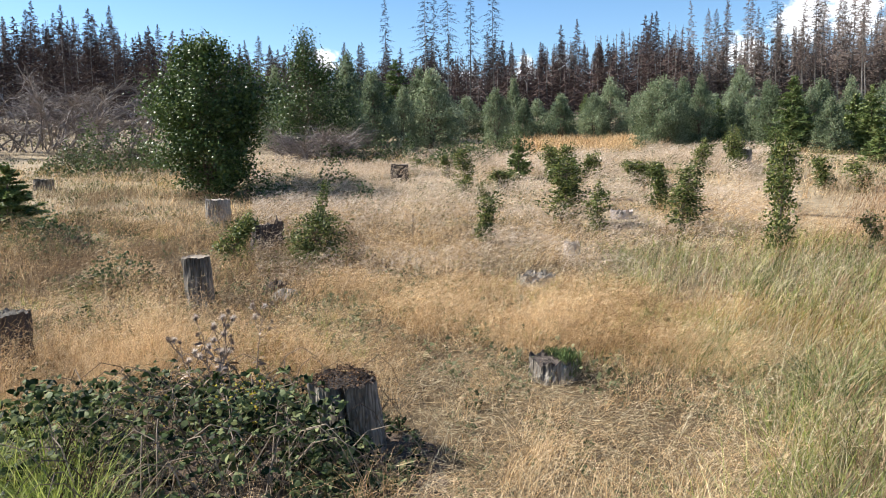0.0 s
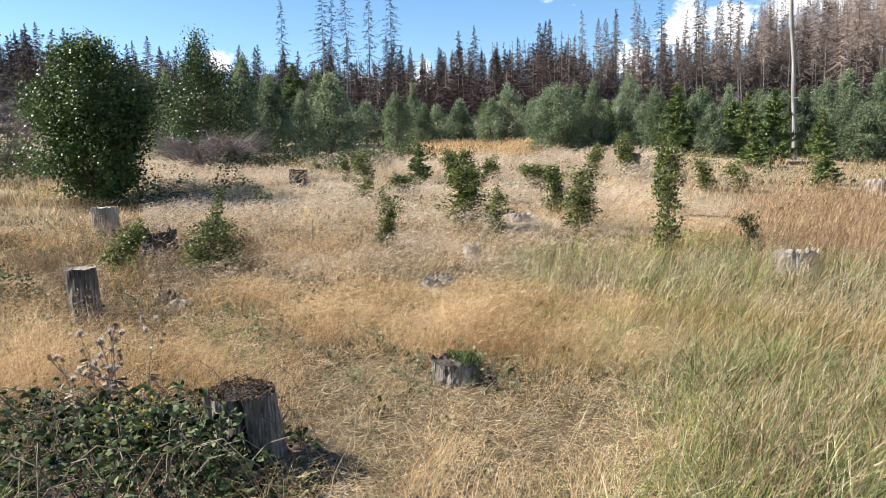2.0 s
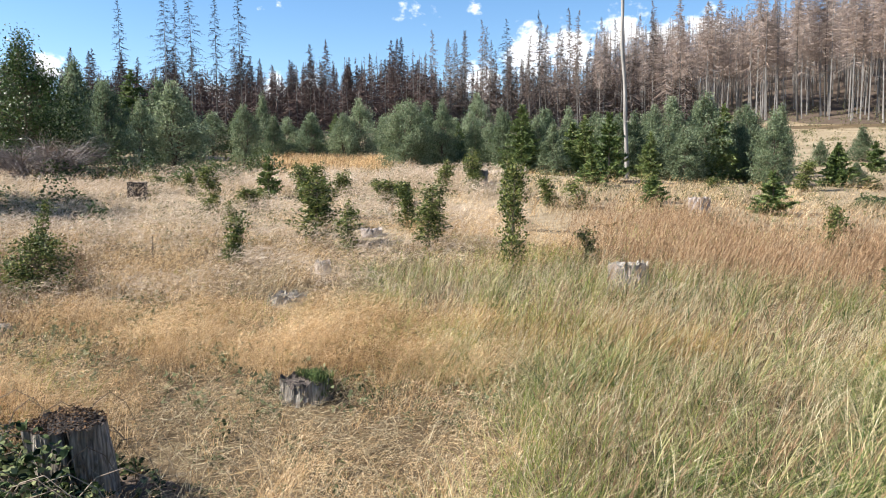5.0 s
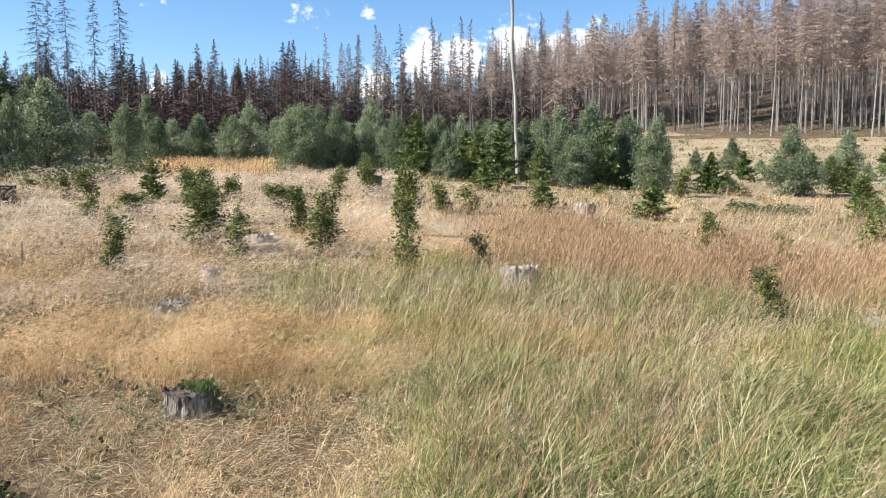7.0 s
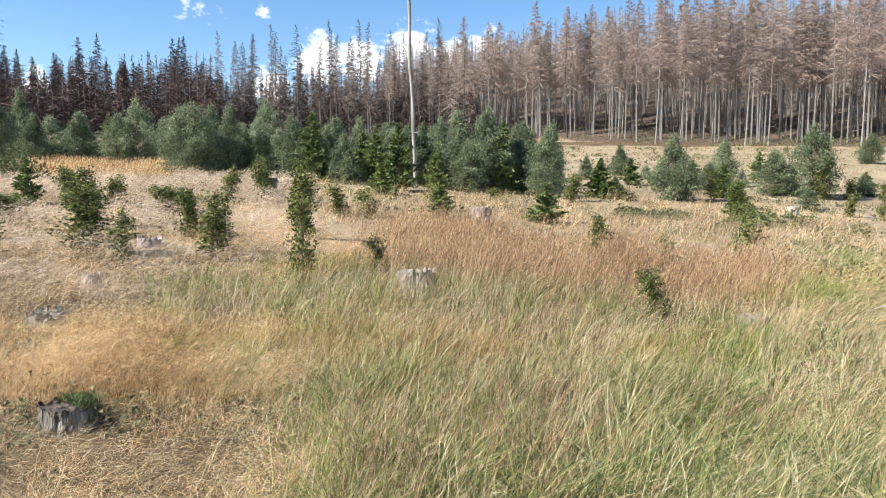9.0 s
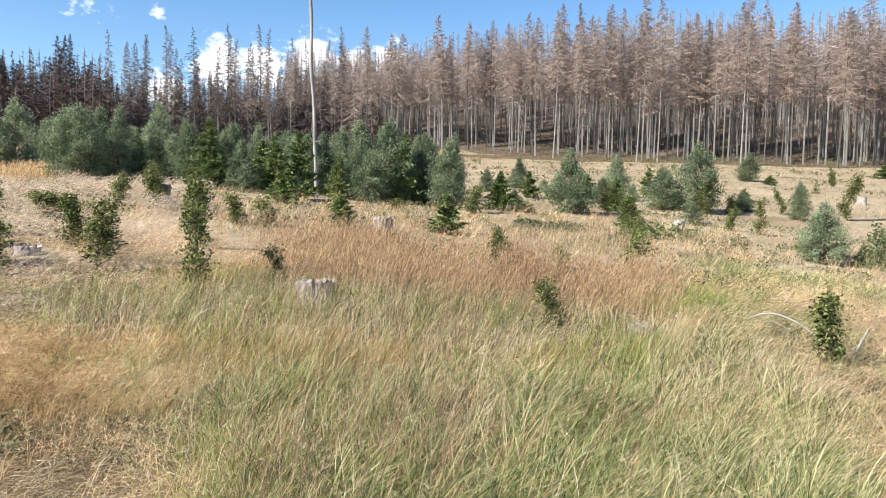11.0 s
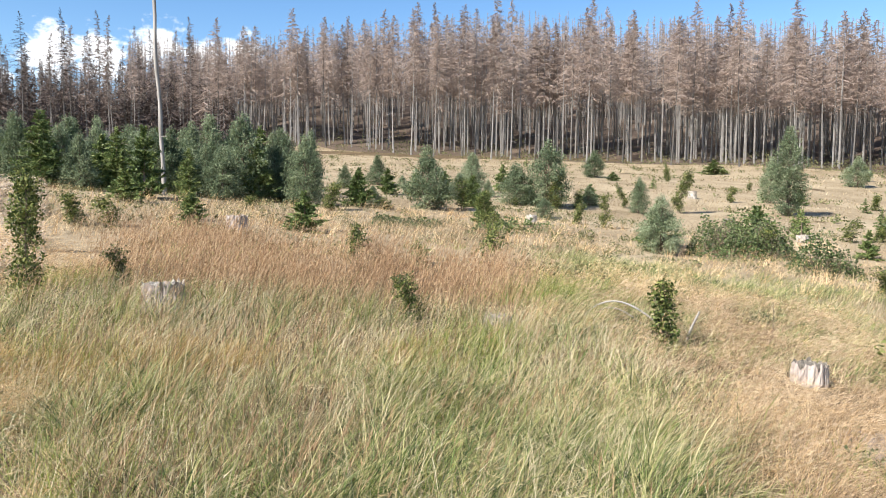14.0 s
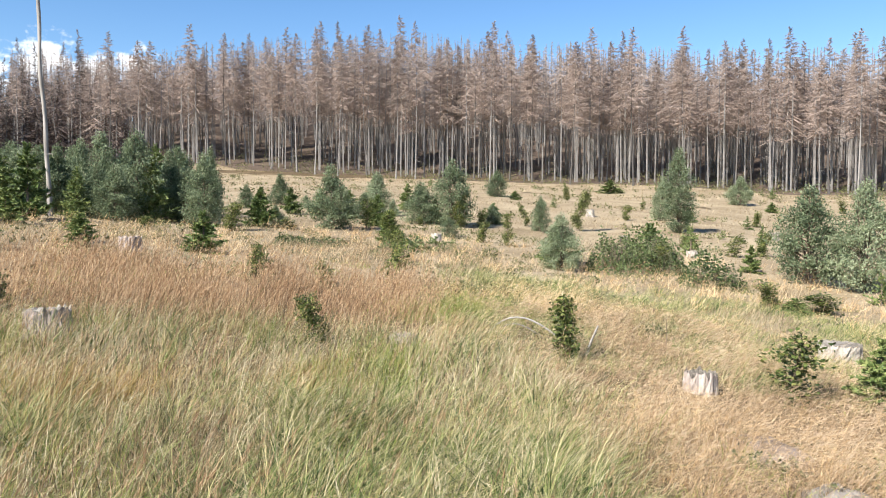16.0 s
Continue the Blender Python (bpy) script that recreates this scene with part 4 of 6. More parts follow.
# ---- birches ----
assemble("birch_tree", "large round bushy birch with dense shining green leaves", "birch", stand(-4.92, 16.23), birch_parts(3.55, 2.75, 36000, 0.064, 80, M["birch"], True, 0.015, 0.48, 4, 0.0, 1.25, 0.22))
assemble("birch_tree", "tall dark green birch with a feathery leaning top", "birch", stand(-4.54, 26.62), birch_parts(4.75, 2.9, 20000, 0.06, 81, M["birch"], False, 0.03, 0.3, 2, 0.3, 2.3))
assemble("birch_tree", "broad rounded grey-green birch before the dead spruces", "birch", stand(7.52, 24.89), birch_parts(2.6, 1.85, 20000, 0.045, 82, M["hedge"], False, 0.0, 0.4, 4, 0.0, 1.1, 0.7))
assemble("birch_tree", "slender grey-green birch on the far slope", "birch", stand(35.76, 6.95), birch_parts(4.35, 1.45, 13000, 0.055, 83, M["hedge"], False, 0.03, 0.35, 2, 0.0, 1.2, 0.6))
BIRCHES = [birch_parts(2.2, 1.4, 8600, 0.048, 90 + k, M["hedge"], False, 0.0, 0.12 + 0.06 * k, 3, 0.0, 2.0 - 0.15 * k, 0.7) for k in range(5)]
FINE = [birch_parts(2.2, 1.4, 10500, 0.042, 96 + k, M["hedge"], False, 0.0, 0.25, 3, 0.0, 1.4) for k in range(2)]
BIRCH_AT = [
    (-3.46, 28.79, 2.11, 3.5), (-2.59, 30.89, 1.66, 3.1), (-0.12, 27.0, 2.2, 3.0), (-1.10, 25.98, 1.2, 2.45), (2.43, 29.9, 1.25, 2.3), (3.67, 30.78, 1.4, 1.95),
    (5.13, 30.57, 1.5, 2.05), (6.68, 31.29, 1.55, 2.1), (10.66, 29.13, 1.3, 1.7), (10.75, 26.95, 1.2, 2.1), (12.85, 24.91, 1.6, 2.3), (15.36, 24.64, 1.45, 2.15),
    (16.26, 22.84, 1.3, 2.5), (16.40, 20.23, 1.7, 3.0), (20.01, 22.42, 1.55, 2.65), (20.19, 20.89, 1.15, 2.65),
]
BIRCH_MORE = [
    (21.48, 16.27, 1.65, 2.4), (30.99, 20.67, 1.65, 2.15), (27.34, 15.98, 1.45, 1.85), (27.97, 14.82, 1.8, 2.85), (30.21, 26.3, 1.35, 1.7), (30.8, 14.25, .95, .95),
    (19.22, 6.79, 1.2, 1.6), (41.19, 8.86, 1.1, 2.5), (30.45, 11.76, .85, 1.6), (23.75, 0.94, 2.0, 2.9), (23.07, -0.44, 1.7, 3.1), (60.77, 7.26, 1.9, 2.3), (50.73, 23.12, 1.7, 2.1),
    (14.3, 25.6, 1.5, 1.9), (18.2, 24.2, 1.5, 2.2), (9.2, 28.8, 1.4, 1.9),
]
for k, (x, y, w, h) in enumerate(BIRCH_AT + BIRCH_MORE):
    assemble("young_birch", "grey-green bushy young birch at the clearing's edge" if k < 16 else "grey-green young birch on the grassy slope", "birch", fit_to(x, y, w * 0.95, h * 1.06, 1.4, 2.2, k * 63), FINE[k % 2] if math.hypot(x, y) < 25.5 else BIRCHES[k % 5], "young birches")

rng = np.random.default_rng(5)
for k, turn in enumerate(np.arange(12, -43, -1.8)):
    d = 33.5 + rng.uniform(-1.5, 2.5)
    x, y = -d * math.sin(radians(turn)), d * math.cos(radians(turn))
    h = (2.7 if turn < 0 else 3.6) * rng.uniform(0.75, 1.2)
    if k % 4 == 1:
        assemble("young_spruce", "bushy young green spruce at the clearing's edge", "spruce", fit_to(x, y, h * 0.65, h * .9, 1.65, 2.4, k * 50), BIG_SPRUCES[k % 3], "young spruces")
    else:
        assemble("young_birch", "grey-green bushy young birch at the clearing's edge", "birch", fit_to(x, y, 1.6 * rng.uniform(.8, 1.25), h, 1.4, 2.2, k * 63), BIRCHES[k % 5], "young birches")

for k, turn in enumerate(np.arange(-16, -44, -1.2)):
    d = 27.5 - 0.06 * (-16 - turn) + rng.uniform(-1.5, 1.5)
    x, y = -d * math.sin(radians(turn)), d * math.cos(radians(turn))
    h = rng.uniform(1.7, 2.7)
    if k % 4 == 0:
        assemble("young_spruce", "bushy young green spruce in the hedge of birches", "spruce", fit_to(x, y, h * 0.6, h * .9, 1.65, 2.4, k * 50), BIG_SPRUCES[k % 3], "young spruces")
    else:
        assemble("young_birch", "upright grey-green young birch in a closed hedge", "birch", fit_to(x, y, 1.2 * rng.uniform(.8, 1.2), h, 1.4, 2.2, k * 63), BIRCHES[k % 5], "young birches")

for k, turn in enumerate(np.arange(-46.5, -63, -1.1)):
    d = rng.uniform(26, 40)
    x, y = -d * math.sin(radians(turn)), d * math.cos(radians(turn))
    h = rng.uniform(.8, 1.7)
    if k % 2:
        assemble("young_spruce", "low bushy young spruce on the grassy slope", "spruce", fit_to(x, y, h * 0.8, h, 0.8, 1.0, k * 50), SPRUCES[k % 3], "young spruces")
    else:
        assemble("young_birch", "low grey-green young birch on the grassy slope", "birch", fit_to(x, y, h * .75, h, 1.4, 2.2, k * 63), BIRCHES[k % 5], "young birches")

# ---- dead spruce wood ----
SKY_TURN = [-97, -86, -75, -62, -55, -45, -38, -30, -22, -14, -8, 0, 8, 15, 22, 32, 42]
SKY_RISE = [12.0, 12.7, 13.8, 15.0, 15.0, 13.9, 12.4, 12.2, 11.2, 10.7, 9.6, 9.2, 8.6, 9.4, 10.6, 11.4, 11.6]
BROWN = [dead_spruce_parts(19, 100 + k, c, 1.7, s, M["dead"], 26, None, 0.044, 0.95, .74) for k, (c, s) in enumerate(((.44, 2.7), (.5, 2.4), (.42, 2.8), (.46, 2.3), (.53, 2.5), (.45, 2.2)))]
# GREY and TALL crowns take the tones that include backlit shade
GREY = [dead_spruce_parts(19, 120 + k, c, d, s, M["dark_shaded_dead"], 20, None, 0.062, 0.95, 0.85) for k, (c, s, d) in enumerate(((.12, 3.4, 1.8), (.08, 3.7, 1.85), (.2, 3.1, 1.7), (.15, 3.5, 1.8)))]
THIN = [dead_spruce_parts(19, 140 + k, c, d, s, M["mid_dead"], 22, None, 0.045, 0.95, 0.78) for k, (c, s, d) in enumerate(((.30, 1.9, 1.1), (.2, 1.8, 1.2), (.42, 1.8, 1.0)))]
TALL = [dead_spruce_parts(19, 150 + k, c, d, s, M["backlit_dead"], 16, None, 0.036, 0.9, 0.95) for k, (c, s, d) in enumerate(((.34, 2.6, 1.1), (.4, 2.8, 1.0), (.3, 2.4, 1.1)))]
rng = np.random.default_rng(12)


def wood_tree(turn, d, rise, pieces, label, group):
    x, y = -d * math.sin(radians(turn)), d * math.cos(radians(turn))
    z = float(ground_z(x, y))
    h = max(1.6 + d * math.tan(radians(rise)) - z, 6.0)
    s = h / 19
    assemble("dead_spruce", label, "dead tree", pose(x, y, z - 0.1, rng.normal() * 0.7, rng.normal() * 0.7, rng.uniform(0, 360)) @ Matrix.Diagonal((0.55 * s + 0.45, 0.55 * s + 0.45, s, 1)), pieces, group)


for row in range(3):
    for turn in np.arange(-97, -36, 1.9):
        t = turn + rng.uniform(-1, 1)
        d = np.interp(t, [-97, -60, -45, -36], [84, 92, 98, 104]) + row * 5.0 + rng.uniform(-2, 2)
        top = np.interp(t, SKY_TURN, SKY_RISE) * (rng.uniform(0.84, 0.98) if rng.uniform() < 0.75 else rng.uniform(0.97, 1.06))
        wood_tree(t, d, top, BROWN[rng.integers(6)], "dead brown spruce with a bare grey trunk", "dead spruce wood")
for row in range(3):
    for turn in np.arange(-36, 42, 1.3):
        t = turn + rng.uniform(-1, 1)
        d = (112 if t < -22 else 120) + row * 8 + rng.uniform(-3, 3)
        top = np.interp(t, SKY_TURN, SKY_RISE) * (rng.uniform(0.82, 0.98) if rng.uniform() < 0.75 else rng.uniform(0.97, 1.08))
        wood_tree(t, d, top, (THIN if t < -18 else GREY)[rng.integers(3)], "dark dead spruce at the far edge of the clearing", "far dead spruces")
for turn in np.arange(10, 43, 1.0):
    wood_tree(turn + rng.uniform(-.6, .6), rng.uniform(76, 92), np.interp(turn, SKY_TURN, SKY_RISE) * rng.uniform(0.8, 1.02), GREY[rng.integers(4)], "dark backlit maroon dead spruce behind the grey thicket", "far dead spruces")
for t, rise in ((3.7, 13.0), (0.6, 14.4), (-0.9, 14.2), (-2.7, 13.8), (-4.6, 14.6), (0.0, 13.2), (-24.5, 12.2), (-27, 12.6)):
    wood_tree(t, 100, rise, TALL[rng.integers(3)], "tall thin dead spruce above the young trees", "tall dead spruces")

# the crowded inside of the wood, too many to count
def inner_wood(count, t0, t1, d_from, d_to, from_low, spread, material, label, lower=1.0):
    g, gc = Geo(), Geo()
    for k in range(count):
        t = rng.uniform(t0, t1)
        d = (np.interp(t, [-97, -60, -45, -36], [84, 92, 98, 104]) if t < -36 else 112) + rng.uniform(d_from, d_to)
        x, y = -d * math.sin(radians(t)), d * math.cos(radians(t))
        z = float(ground_z(x, y))
        h = min(19.5, 1.6 + d * math.tan(radians(np.interp(t, SKY_TURN, SKY_RISE) * lower * rng.uniform(.72, .93))) - z)
        tube(g, [(x, y, z - .2), (x + rng.normal() * .2, y, z + h * .5), (x, y, z + h)], [0.098, 0.075, 0.02], 4, False)
        nb = 120 if from_low > .2 else 170
        q = rng.uniform(0, 1, nb) ** (1.0 if from_low > .2 else 1.4)
        zz = z + h * (from_low + (1 - from_low) * q)
        a = rng.uniform(0, 6.28, nb)
        ln = (spread * (1 - q) ** .85 + .15) * rng.uniform(.6, 1.1, nb)
        s = np.stack([np.full(nb, x), np.full(nb, y), zz], 1)
        slivers(gc, s, s + np.stack([np.cos(a) * ln, np.sin(a) * ln, -ln * rng.uniform(0, .7, nb)], 1), 0.075 if from_low > .2 else .12, rng)
    tagged(part("dead_wood_trunks", g, M["trunk"]), "crowded grey trunks deep in the dead wood", "dead trees", kind="stuff")
    tagged(part("dead_wood_crowns", gc, M[material]), label, "dead trees", kind="stuff")


inner_wood(1900, -98, -31, 1, 66, 0.45, 2.3, "dead", "brown dead crowns deep in the wood", 1.02)
inner_wood(800, -19, 43, 0, 55, 0.04, 3.4, "dark_shaded_dead", "dark backlit dead crowns behind the young trees")
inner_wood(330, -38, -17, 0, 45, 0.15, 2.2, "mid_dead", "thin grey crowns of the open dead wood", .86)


# ---- grass, herbs and undergrowth ----
def green_zone(x, y):
    a, d = polar(x, y)
    edge = np.interp(d, [2.5, 3.8, 4.8, 7.0, 9.5, 12], [-30, -27, -25, -17, -13, -20]) + 11 * (vnoise(x, y, 0.9, 11) - 0.5) * 2
    far = 9.4 + 1.4 * (vnoise(x, y, 1.6, 12) - 0.5) * 2
    right = -69 + 8 * (vnoise(x, y, 1.3, 13) - 0.5) * 2
    return smooth(edge + 7, edge - 6, a) * smooth(right - 5, right + 5, a) * smooth(far + .8, far - .8, d)


def reed_zone(x, y):
    a, d = polar(x, y)
    return smooth(-27, -35, a) * smooth(-64, -57, a) * smooth(8.2, 9.6, d) * smooth(15.5, 13.0, d)


def matted_zone(x, y):
    a, d = polar(x, y)
    return smooth(6.2, 4.2, d + 1.2 * (vnoise(x, y, 0.9, 14) - .5)) * smooth(6, 0, a) * smooth(-34, -24, a)


def bramble_zone(x, y):
    return smooth(1.15, 0.85, np.hypot((x + 1.3) / 1.3, (y - 3.7) / 1.1) + 0.35 * (vnoise(x, y, 0.5, 15) - .5))


def scatter(n, d0, d1, rng, a0=-96.0, a1=34.0):
    d = np.sqrt(rng.uniform(d0 * d0, d1 * d1, n))
    a = np.radians(rng.uniform(a0, a1, n))
    return -np.sin(a) * d, np.cos(a) * d


def keep(x, y, chance, rng):
    k = rng.uniform(size=len(x)) < chance
    return x[k], y[k]


def on_ground(x, y):
    return np.stack([x, y, ground_z(x, y) - 0.01], 1)


WIND = radians(-38)
rng = np.random.default_rng(77)


def tufts(x, y, each, spread, rng):
    """Several blades around each tuft's middle, splaying outwards."""
    n = len(x)
    a, r = rng.uniform(0, 2 * np.pi, (n, each)), np.abs(rng.normal(size=(n, each))) * spread
    return (x[:, None] + np.cos(a) * r).ravel(), (y[:, None] + np.sin(a) * r).ravel(), a.ravel()


def clearing(x, y):
    """Grass stands thin on and before the stumps and stones."""
    thin = np.ones(len(x))
    for px, py, r in STUMP_SPOTS:
        e = math.hypot(px, py)
        along = ((x - px) * -px + (y - py) * -py) / e
        across = np.abs((x - px) * py - (y - py) * px) / e
        thin = np.where((across < r * 1.1) & (along > -r) & (along < r + .22), .15, thin)
    return thin


STUMP_SPOTS = [(4.81, 7.15, .26), (8.29, 1.30, .22), (12.57, .03, .34), (7.73, 4.67, .22), (9.83, 12.25, .25), (1.76, 9.58, .16),
               (1.12, 8.25, .24), (3.02, 12.03, .2), (-2.41, 7.29, .2), (6.58, 5.17, .2), (-1.6, 7.65, .24), (.81, 5.08, .26), (9.1, 3.4, .4), (-.45, 3.86, .2), (-.18, 3.72, .16), (0.0, 3.6, .14)]


# golden hair grass: fine leaning stems with misty heads
def clumps(x, y, size, seed):
    return smooth(.3, .68, 0.6 * vnoise(x, y, size, seed) + 0.4 * vnoise(x, y, size * .37, seed + 50))


def mounds(x, y):
    """Billows of hair grass: 0 in the hollows, 1 on the crests."""
    return np.clip(0.62 * smooth(.26, .74, vnoise(x, y, .62, 22)) + 0.38 * smooth(.25, .75, vnoise(x, y, .27, 24)) + .35 * (vnoise(x, y, 2.1, 26) - .5), 0, 1)


def right_zone(x, y):
    a, d = polar(x, y)
    return smooth(-60, -67, a + 5 * (vnoise(x, y, 1.0, 52) - .5)) * smooth(14, 11, d)


g = Geo()
for n, d0, d1, width, tall, each in ((8200, 2.2, 6.5, .0021, .31, 15), (8600, 6.5, 14, .0042, .33, 12), (6500, 14, 26, .010, .34, 8)):
    x, y = scatter(n, d0, d1, rng)
    x, y = keep(x, y, (1 - 0.92 * green_zone(x, y)) * (1 - .75 * reed_zone(x, y)) * (1 - 0.6 * matted_zone(x, y)) * (1 - .95 * bramble_zone(x, y)) * (1 - .7 * right_zone(x, y)) * (0.12 + 0.88 * mounds(x, y)) * clearing(x, y), rng)
    bx, by, a = tufts(x, y, each, 0.05 + 0.004 * d0, rng)
    m = len(bx)
    h = tall * rng.uniform(0.45, 1.25, m) * (0.28 + 1.3 * mounds(bx, by) ** 1.3)
    ld = np.where(rng.uniform(size=m) < .5, WIND + rng.normal(size=m) * .7, a + rng.normal(size=m) * .6)
    tip, d = blades(g, on_ground(bx, by), h, width * rng.uniform(.6, 1.5, m), ld, rng.uniform(.2, 1.4, m), rng, 2 if d0 < 5 else 1)
    s = tip[rng.uniform(size=m) < (0.6 if d0 < 10 else .35)]
    for q in range(3 if d0 < 10 else 1):
        p = s + rng.normal(size=s.shape) * [.03, .03, .02]
        slivers(g, p, p + rng.normal(size=s.shape) * [.05, .05, .035] + [.02, 0, .015], width * .7, rng)
for n, d0, d1 in ((150000, 2.6, 7), (110000, 7, 14)):
    x, y = scatter(n, d0, d1, rng)
    x, y = keep(x, y, (1 - .95 * green_zone(x, y)) * (1 - .8 * reed_zone(x, y)) * (1 - .75 * matted_zone(x, y)) * (1 - bramble_zone(x, y)) * (1 - .8 * right_zone(x, y)) * (.05 + .95 * mounds(x, y) ** 1.4) * clearing(x, y), rng)
    p = on_ground(x, y)
    p[:, 2] += (.05 + .36 * mounds(x, y) ** 1.3) * rng.uniform(.3, 1.1, len(x))
    e = rng.normal(size=p.shape) * [.04, .04, .03] + [.03, -.024, .012]
    slivers(g, p, p + e, .00042 * np.hypot(x, y) * rng.uniform(.5, 1.2, len(x)), rng)
tagged(part("hair_grass", g, M["hair"]), "golden dry hair grass in wavy tufts", "grass", kind="stuff")

# high golden billows where the hair grass meets the green meadow
g = Geo()
for px, py, wide, tall, n in ((1.40, 5.55, .28, .36, 110), (1.75, 5.35, .26, .34, 100), (2.15, 5.0, .20, .30, 60), (1.1, 6.4, .35, .30, 90), (1.55, 6.6, .35, .34, 100), (1.5, 7.4, .4, .30, 90), (-.9, 7.7, .45, .32, 110), (-.2, 6.8, .4, .28, 90), (.3, 7.6, .4, .28, 80)):
    x, y = px + rng.normal(size=n) * wide, py + rng.normal(size=n) * wide * .6
    bx, by, a = tufts(x, y, 16, .05, rng)
    m = len(bx)
    blades(g, on_ground(bx, by), tall * rng.uniform(.5, 1.2, m), rng.uniform(.0014, .0026, m), WIND + rng.normal(size=m) * .8, rng.uniform(.2, 1.2, m), rng, 2)
    m = n * 42
    x, y = px + rng.normal(size=m) * wide * 1.05, py + rng.normal(size=m) * wide * .65
    dome = np.exp(-(((x - px) / wide) ** 2 + ((y - py) / (wide * .65)) ** 2) * .35)
    p = on_ground(x, y)
    p[:, 2] += tall * dome * rng.uniform(.35, 1.1, m)
    slivers(g, p, p + rng.normal(size=p.shape) * [.035, .035, .03] + [.03, -.024, .012], .0004 * np.hypot(x, y) * rng.uniform(.5, 1.2, m), rng)
tagged(part("hair_grass", g, M["hair"]), "high golden billows of fine hair grass", "grass", kind="stuff")

# tan feathery grass on the dip beside the green meadow
g = Geo()
x, y = scatter(7000, 3.6, 14, rng, -99, -58)
x, y = keep(x, y, right_zone(x, y) * (1 - .8 * green_zone(x, y)) * (.3 + .7 * mounds(x, y)) * (.25 + .75 * clearing(x, y)), rng)
bx, by, a = tufts(x, y, 12, .09, rng)
m = len(bx)
ld = np.where(rng.uniform(size=m) < .65, radians(-62) + rng.normal(size=m) * .6, a)
blades(g, on_ground(bx, by), rng.uniform(.15, .42, m) * (.5 + .8 * mounds(bx, by)), rng.uniform(.002, .0045, m), ld, rng.uniform(.4, 1.5, m), rng, 2)
x, y = scatter(130000, 3.6, 14, rng, -99, -58)
x, y = keep(x, y, right_zone(x, y) * (1 - .8 * green_zone(x, y)) * (.2 + .8 * mounds(x, y)) * (.3 + .7 * clearing(x, y)), rng)
p = on_ground(x, y)
p[:, 2] += (.06 + .3 * mounds(x, y)) * rng.uniform(.25, 1.1, len(x))
slivers(g, p, p + rng.normal(size=p.shape) * [.03, .03, .03] + [.03, -.055, .012], .0005 * np.hypot(x, y) * rng.uniform(.5, 1.2, len(x)), rng)
tagged(part("feathery_grass", g, M["tan"]), "tan feathery grass blown flat by the wind", "grass", kind="stuff")

# rotting thatch that covers the soil between the tufts
g = Geo()
for n, d0, d1, long, wide in ((62000, 2.0, 5.5, .09, .0030), (52000, 5.5, 11, .13, .0052)):
    x, y = scatter(n, d0, d1, rng)
    x, y = keep(x, y, (1 - .55 * green_zone(x, y)) * (1 - .8 * bramble_zone(x, y)), rng)
    m = len(x)
    p = on_ground(x, y) + np.stack([np.zeros(m), np.zeros(m), rng.uniform(.012, .05, m)], 1)
    turn = rng.uniform(0, 6.28, m)
    e = np.stack([np.cos(turn), np.sin(turn), rng.uniform(-.05, .35, m)], 1) * (long * rng.uniform(.4, 1.3, m))[:, None]
    slivers(g, p, p + e, wide * rng.uniform(.6, 1.5, m), rng)
tagged(part("grass_thatch", g, M["thatch"]), "brown rotting thatch of old grass on the soil", "grass", kind="stuff")

# matted pale straw lying on the ground
g = Geo()
x, y = scatter(60000, 2.2, 10, rng)
x, y = keep(x, y, (0.10 + 0.25 * clumps(x, y, .5, 33)) * (1 - right_zone(x, y)) + (.15 + .7 * clumps(x, y, .35, 34)) * matted_zone(x, y), rng)
m = len(x)
blades(g, on_ground(x, y) + [0, 0, .025], rng.uniform(.10, .34, m), rng.uniform(.0012, .0027, m), WIND + rng.normal(size=m) * 1.6, rng.uniform(.9, 2.2, m), rng)
tagged(part("matted_straw", g, M["straw"]), "pale flattened straw lying on the ground", "grass", kind="stuff")

# green meadow grass, leaning with the wind
g = Geo()
for n, d0, d1, width, tall, each in ((7000, 2.2, 6.0, .0046, .36, 18), (6800, 6.0, 12, .0074, .39, 12)):
    x, y = scatter(n, d0, d1, rng, -84, 0)
    x, y = keep(x, y, green_zone(x, y) * (.02 + .98 * clumps(x, y, .34, 23)) * (.3 + .7 * clumps(x, y, 1.1, 54)) * clearing(x, y), rng)
    bx, by, a = tufts(x, y, each, 0.07, rng)
    m = len(bx)
    h = tall * rng.uniform(0.3, 1.3, m) * (0.35 + 1.0 * clumps(bx, by, .34, 23))
    ld = np.where(rng.uniform(size=m) < .4, WIND + rng.normal(size=m) * .9 + 2.2 * (vnoise(bx, by, .6, 53) - .5), a + rng.normal(size=m) * .5)
    blades(g, on_ground(bx, by), h, width * rng.uniform(.5, 1.5, m), ld, rng.uniform(.3, 1.6, m), rng, 3 if d0 < 6 else 2)
x, y = scatter(3600, 8.5, 17, rng, -95, -59)
x, y = keep(x, y, (.15 + .85 * clumps(x, y, 1.2, 27)) * (1 - green_zone(x, y)) * clearing(x, y) * smooth(-58, -64, polar(x, y)[0]), rng)
bx, by, a = tufts(x, y, 14, .14, rng)
m = len(bx)
blades(g, on_ground(bx, by), rng.uniform(.15, .42, m), .008 * rng.uniform(.5, 1.3, m), WIND + rng.normal(size=m) * .8, rng.uniform(.5, 1.5, m), rng, 2)
tagged(part("meadow_grass", g, M["green"]), "tall green and straw-coloured meadow grass leaning in the wind", "grass", kind="stuff")

